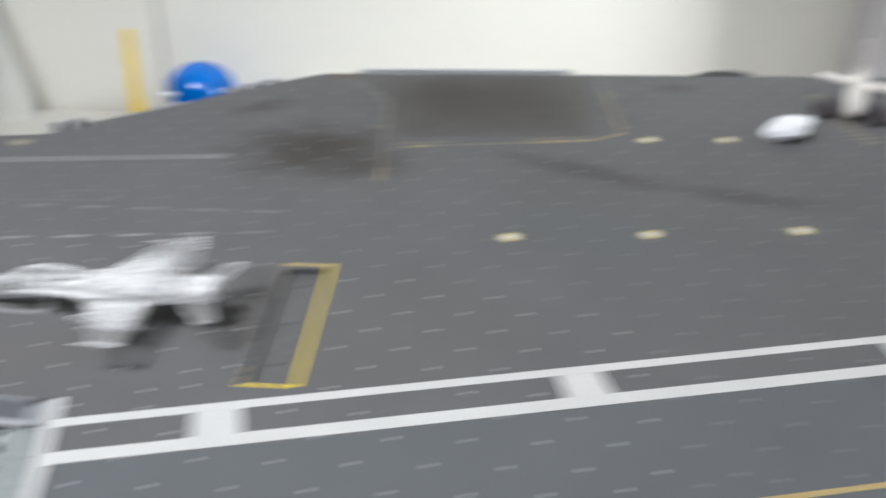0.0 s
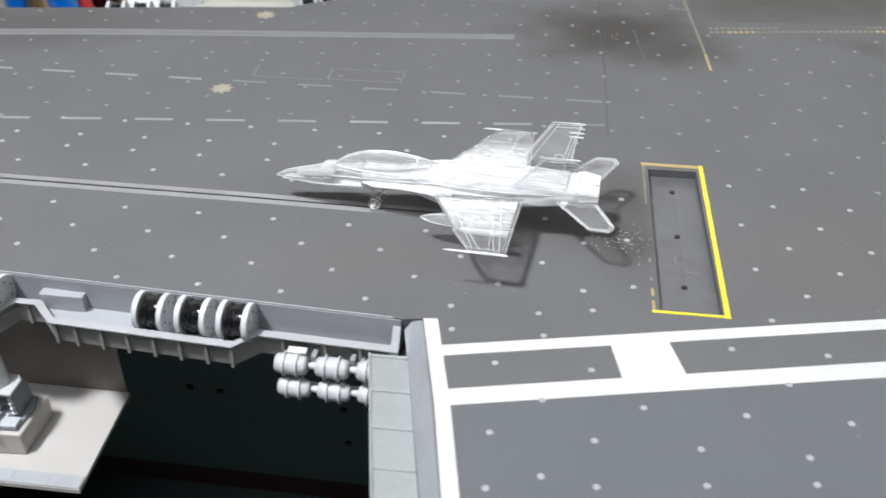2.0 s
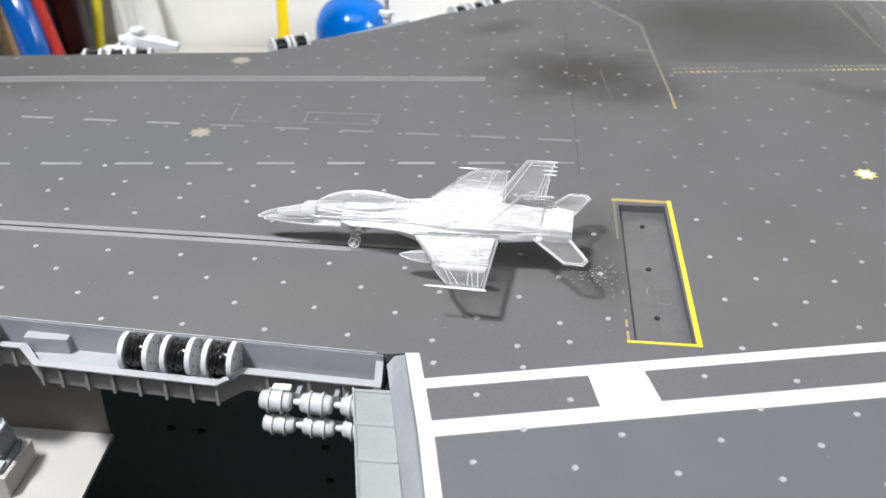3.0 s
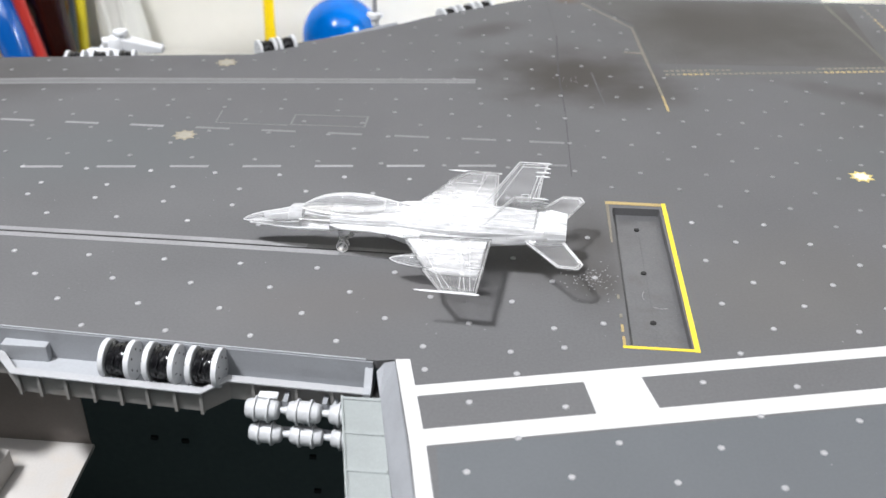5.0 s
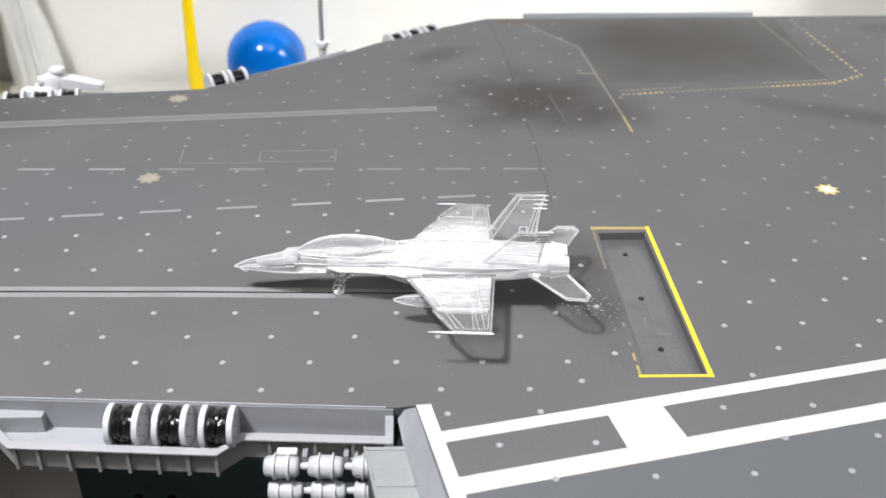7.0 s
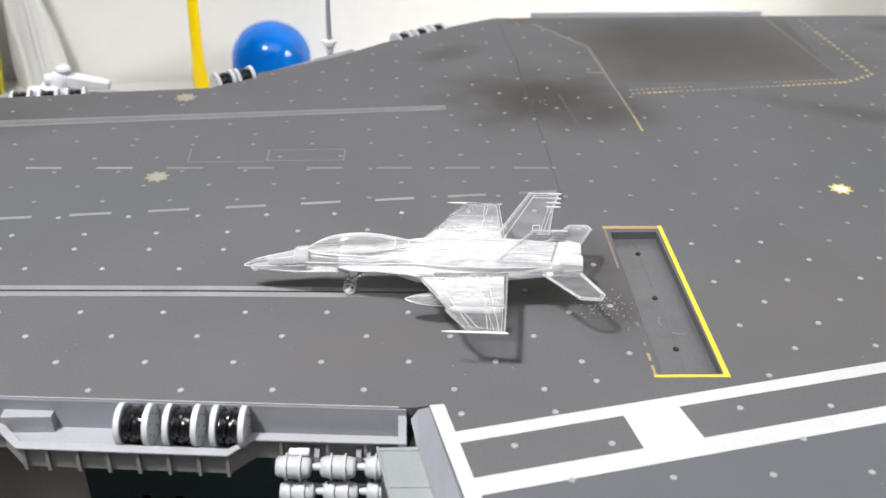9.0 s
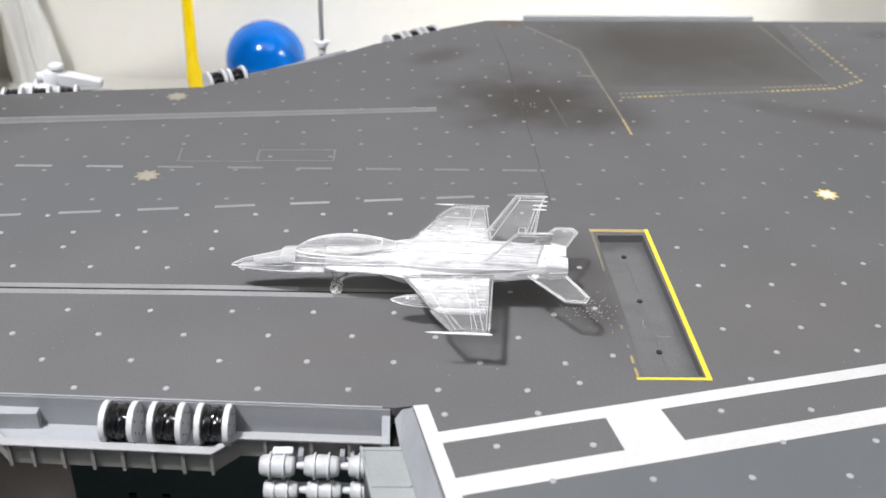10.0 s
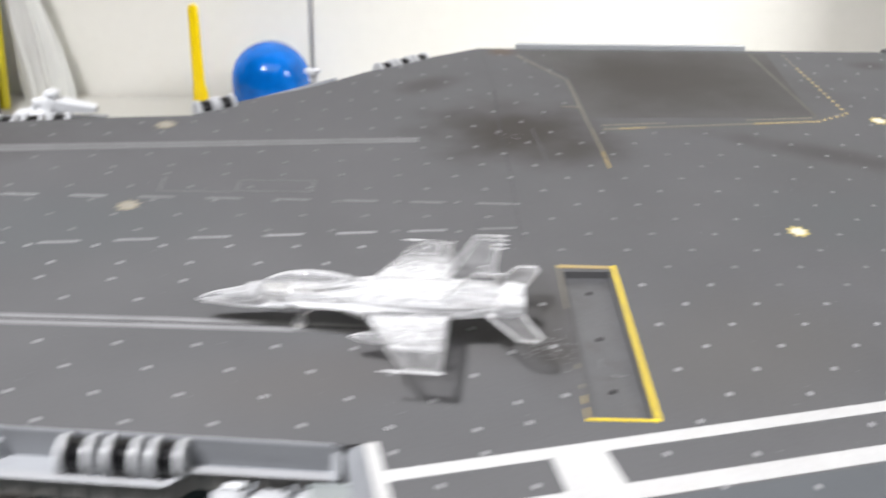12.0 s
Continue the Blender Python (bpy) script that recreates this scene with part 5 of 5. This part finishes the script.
for pts, rr in (([(-8.3, -4, 0), (-9.5, -1, 12), (-12.2, 3, 28), (-14.6, 9, 42), (-15.5, 16, 54), (-15, 21, 66)], [3.6, 3.8, 4.4, 4.9, 4.6, 3.6]),
                ([(12.0, -4, 0), (10.7, -2, 12), (7.2, 1, 24), (5.2, 3.2, 28), (1.8, 8, 34), (-5.0, 15, 42), (-9.5, 20, 49), (-15, 28, 66)], [5.2, 5.5, 6.0, 6.2, 6.5, 6.8, 6.4, 4.0])):
    bm = B()
    tube(bm, pts, rr, 18)
    part("handle", bm, blue_grip, pliers, smooth=True)
bm = B()
spin(bm, [(0, 9), (3, 11), (8, 11), (24, 4)], (-12, 24, 60), (0, 0, 1), 20)
part("jaw", bm, steel, pliers, "bare steel jaw", smooth=True)
peg = thing("wooden_handle", "pale wooden tool handle between the plier handles", "tool handle", (-219.5, 252, Z0))
bm = B()
spin(bm, [(0, 4.6), (4, 5.0), (14, 5.2), (24, 4.6), (36, 3.4), (50, 2.6)], (0, 0, 0), (-0.03, 0, 1), 20)
part("grip", bm, pale_wood, peg, smooth=True)
stick("red_stick", "dark red round stick leaning beside a bottle", "stick", (-191, 236), (-208, 241, -2), 2.2, red_gloss)
bottle = thing("brown_bottle", "dark brown glossy glass bottle", "bottle", (-191.0, 247, Z0))
bm = B()
spin(bm, [(0, 5.4), (1.5, 6.4), (14, 6.7), (27, 7.0), (28.8, 7.6), (30.2, 7.7), (31.8, 7.2), (33.4, 6.7), (48, 6.9), (62, 7.0), (74, 5.5), (84, 4.0), (84, 3.0)], (0, 0, 0), (-0.2, 0.25, 1), 32)
part("glass", bm, brown_glass, bottle, smooth=True)
# added rod; its maroon stands for light through the bottle's edge
stick("bottle_red_edge", "dark maroon rod added for the bottle's reddish translucent edge", "stick", (-197.0, 262), (-190.6, 264, 0), 2.4, surface("maroon", (0.15, 0.012, 0.01), 0.3))
stick("blue_stick", "thin grey-blue stick leaning on the wall", "stick", (-197.2, 270), (-193.6, 276, 0), 1.8, surface("dull_blue", (0.16, 0.24, 0.33), 0.4))
stick("yellow_stick", "flat yellow stick leaning on the wall", "stick", (-191.0, 266), (-185.6, 270, 5), 2.1, surface("lemon", (0.62, 0.52, 0.02), 0.4))


def crumpled(name, label, category, at, rows, depth, waves, lean, material, crease=0.10):
    """A soft bundle: rows of (height, half width), with folds that run up it."""
    t = thing(name, label, category, at)
    bm = B()
    rings = []
    for i, (z, w) in enumerate(rows):
        ring = []
        for k in range(48):
            a = 2 * math.pi * k / 48
            rr = 1 + crease * math.sin(waves * a + i * 0.35) + 0.07 * math.sin((2 * waves + 1) * a - 0.5 * i) + 0.05 * noise.noise(Vector((a * 2, i * 0.5, at[0])))
            ring.append((lean * z + w * rr * math.cos(a), depth * rr * math.sin(a), z))
        rings.append(ring)
    loft(bm, rings)
    part("folded_film", bm, material, t, smooth=True)
    # two heavy folds down the front
    for u, sway in ((-0.45, 0.9), (0.4, -0.7)):
        bm = B()
        tube(bm, [(lean * z + w * (u + 0.12 * sway * math.sin(z * 0.12)), -depth * 0.92, z) for z, w in rows], [max(w * 0.13, 0.5) for z, w in rows], 10)
        part("fold", bm, material, t, smooth=True)
    return t


crumpled("plastic_bag", "crumpled pale grey plastic bag standing by the wall", "bag", (-175, 272, Z0),
         [(0, 9.5), (8, 9.8), (16, 9.4), (24, 8.7), (32, 7.6), (40, 6.4), (50, 5.0), (60, 3.6), (70, 2.5)], 5.0, 3, -0.08, bag_film)
PALE_CLOTH = "crumpled pale grey cloth bundle by the wall"
crumpled("cloth_bundle", PALE_CLOTH, "cloth", (-236.5, 252, Z0), [(0, 8.0), (8, 8.4), (16, 8.7), (26, 8.2), (36, 7.4), (48, 7.0), (60, 5.0)], 8.0, 3, 0.08, cloth_grey, 0.14)
crumpled("cloth_bundle", PALE_CLOTH, "cloth", (-258.8, 250, Z0), [(0, 5.0), (8, 6.0), (18, 6.6), (30, 5.6), (44, 5.0), (60, 4.0)], 6.0, 2, 0.16, cloth_grey, 0.14)
crumpled("cloth_bundle", PALE_CLOTH, "cloth", (-272, 252, Z0), [(0, 8), (10, 9), (20, 9), (32, 8), (44, 7.0), (60, 5.0)], 7.0, 3, 0.04, cloth_grey, 0.14)
# added backing whose dark brown stands for the shade in the gaps
crumpled("gap_backing", "dark brown backing added to darken the gaps between the cloth bundles", "cloth", (-258, 270, Z0), [(0, 24), (20, 24), (40, 20), (60, 15)], 6.0, 4, 0.0, surface("gap_brown", (0.06, 0.05, 0.043), 0.7, var=0.2, spec=0.2), 0.1)
stick("dark_stick", "dark grey tool handle leaning on the wall", "tool handle", (-266.5, 236), (-247, 246, 6), 2.0, hull_dark)

# made-up block that fills an unidentified grey area by the wall
carton = thing("grey_block", "plain grey block made up for a grey area behind the ship", "carton", (262, 245, Z0), -4)
bm = B()
box(bm, -78, 78, -22, 22, 0, 130)
part("grey_block_body", bm, surface("block_grey", (0.40, 0.385, 0.395), 0.7, var=0.08, fine=200, coarse=20), carton, bevel=1.5)
bm = B()
box(bm, -78.5, 78.5, -22.5, 22.5, 120, 131)
part("grey_block_top", bm, surface("block_top_grey", (0.36, 0.345, 0.355), 0.7, var=0.08, fine=200, coarse=20), carton, bevel=1.0)

# ---- things on the far right of the deck ----
lump = thing("paper_lump", "crumpled ball of white paper on the deck", "paper", (115.5, 108.5, 0))
bm = B()
bmesh.ops.create_icosphere(bm, subdivisions=3, radius=5.0)
for v in bm.verts:
    k = 1 + 0.22 * noise.noise(v.co * 0.33) + 0.1 * noise.noise(v.co * 0.9)
    h = max(v.co.z * 0.62 * k + 2.9, 0)
    v.co = Vector((v.co.x * 0.9 * k + (h - 2.9) * 0.95, v.co.y * k, h))
part("paper", bm, paper_white, lump)

heli = thing("folded_plane", "pale unpainted model aircraft at the deck edge, with dark lumps for its wing shadow", "model aircraft", (134.6, 118.5, 0), 69)
bm = B()
loft(bm, [[(x, hw * math.cos(a), zc + hh * math.sin(a)) for a in (2 * math.pi * k / 14 for k in range(14))] for x, hw, hh, zc in ((0, 0.6, 0.6, 3.0), (1.5, 2.2, 1.8, 3.4), (6, 2.8, 2.4, 5.0), (12, 2.6, 2.3, 6.6), (19, 1.6, 1.6, 8.0), (24, 0.7, 0.7, 8.8))])
part("body", bm, pale_plastic, heli, smooth=True)
for pts in ([(9, 0, 7.6), (14, 0, 7.8), (13, 11, 8.6), (10, 11, 8.6)], [(9, 0, 7.6), (14, 0, 7.8), (13, -15, 6.6), (10, -15, 6.6)], [(17, 0, 8.5), (23.5, 0, 9.0), (23.5, 0, 16.5), (20, 0, 16.5)]):
    bm = B()
    plate(bm, pts, 0.9)
    part("wing", bm, pale_plastic, heli, bevel=0.2)
# two dark lumps stand in for the shadow below the wings
for y in (-6, 7):
    bm = B()
    loft(bm, [body_ring(x, hw, 0.0, hi, 14) for x, hw, hi in ((1, 1.5, 1.2), (4, 3.2, 2.6), (10, 3.6, 3.0), (15, 2.0, 1.4))])
    bmesh.ops.translate(bm, vec=(0, y, 0), verts=bm.verts[:])
    part("wing_shadow_lump", bm, shadow_black, heli, smooth=True)
bump = thing("edge_locker", "low dark grey locker on the far deck edge", "locker", (109, 155, 0), 4)
bm = B()
loft(bm, [body_ring(x, 1.5, -1.0, h, 10) for x, h in ((-8, 0.1), (-5, 0.9), (0, 1.1), (4, 1.0), (8, 0.1))])
part("locker_body", bm, hull_dark, bump, smooth=True)

# ---- tie-down fittings in the deck: two staggered grids that meet at the seam ----
# rows: origin, step along the row, step between rows
GRIDS = {"right": ((3.67, -0.28), (11.196, 0.497), (-0.27, 5.495)), "middle": ((-59.55, 36.59), (10.966, 0.398), (-0.067, 5.442)),
         "near": ((-36.74, -2.26), (11.2, -0.03), (-0.027, 5.575)), "upper": ((-98.01, 74.62), (10.798, 1.276), (-0.081, 5.343)),
         "lift": ((-13.52, -6.62), (11.363, 0.276), (0.162, -5.707)), "low": ((-7.15, -30.11), (11.29, 1.66), (0.8, -5.6))}


def grid_of(x, y):
    low = y + 30.11 - 0.147 * (x + 7.15)
    if low < 0.7:
        return "low" if low < 0.3 else ""
    if y < (-10.15 + 0.2285 * (x + 26.2) if x > -8 else -4.5):
        return "lift"
    if x > -8.0:
        return "right"
    if y < 33:
        return "near"
    return "upper" if y > 72.9 + 0.12 * (x + 49) else "middle"


def inside(x, y, poly):
    hit = False
    n = len(poly)
    for i in range(n):
        (xa, ya), (xb, yb) = poly[i], poly[(i + 1) % n]
        if (ya > y) != (yb > y) and x < (xb - xa) * (y - ya) / (yb - ya) + xa:
            hit = not hit
    return hit


spots = []
for which, ((ox, oy), (ax, ay), (bx, by)) in GRIDS.items():
    for j in range(-26, 34):
        for i in range(-24, 34):
            u = i + 0.5 * (j % 2)
            x, y = ox + u * ax + j * bx, oy + u * ay + j * by
            if grid_of(x, y) != which or not inside(x, y, OUTLINE):
                continue
            if -0.6 < x < 10.4 and -0.6 < y < 39.4:
                continue
            if not (inside(x - 1.5, y, OUTLINE) and inside(x, y + 1.5, OUTLINE) and inside(x, y - 1.2, OUTLINE)):
                continue
            if x < -36 and 17.6 < y < 22.3:
                continue
            la, lb = y + 10.15 - 0.2285 * (x + 26.2), y + 17.7 - 0.2285 * (x + 24.4)
            if -2.2 < la < 0.2 or -2.6 < lb < 0.1 or x < -21 and y < -8:
                continue
            if -7.6 < la < 0 and (x + 5.3 - la * 0.18) % 57.6 < 9 and x > -8:
                continue
            if 10 < x < 68 and y > 99 or abs(x) > 200 or y < -80:
                continue
            spots.append((x, y))
bm = B()
spin(bm, [(-0.05, 0.44), (0.08, 0.41), (0.15, 0.33), (0.08, 0.15)], (0, 0, 0), (0, 0, 1), 12)
dot_me = mesh_of(bm)
dot_me.materials.append(fitting_paint)
worn_me = dot_me.copy()
worn_me.materials.clear()
worn_me.materials.append(worn_fitting)
spots.sort(key=lambda p: (p[0] + 20) ** 2 + (p[1] - 5) ** 2)
for x, y in spots[:300]:
    d = new("tie_down", dot_me if y + 0.3 * max(x, 0) < 44 else worn_me)
    d.location = (x * MM, y * MM, 0)
    d.parent = ship
bm = B()
for x, y in spots[300:]:
    spin(bm, [(-0.05, 0.44), (0.08, 0.41), (0.15, 0.33), (0.08, 0.15)], (x, y, 0), (0, 0, 1), 8)
tagged(part("far_tie_down", bm, worn_fitting, ship), kind="stuff")
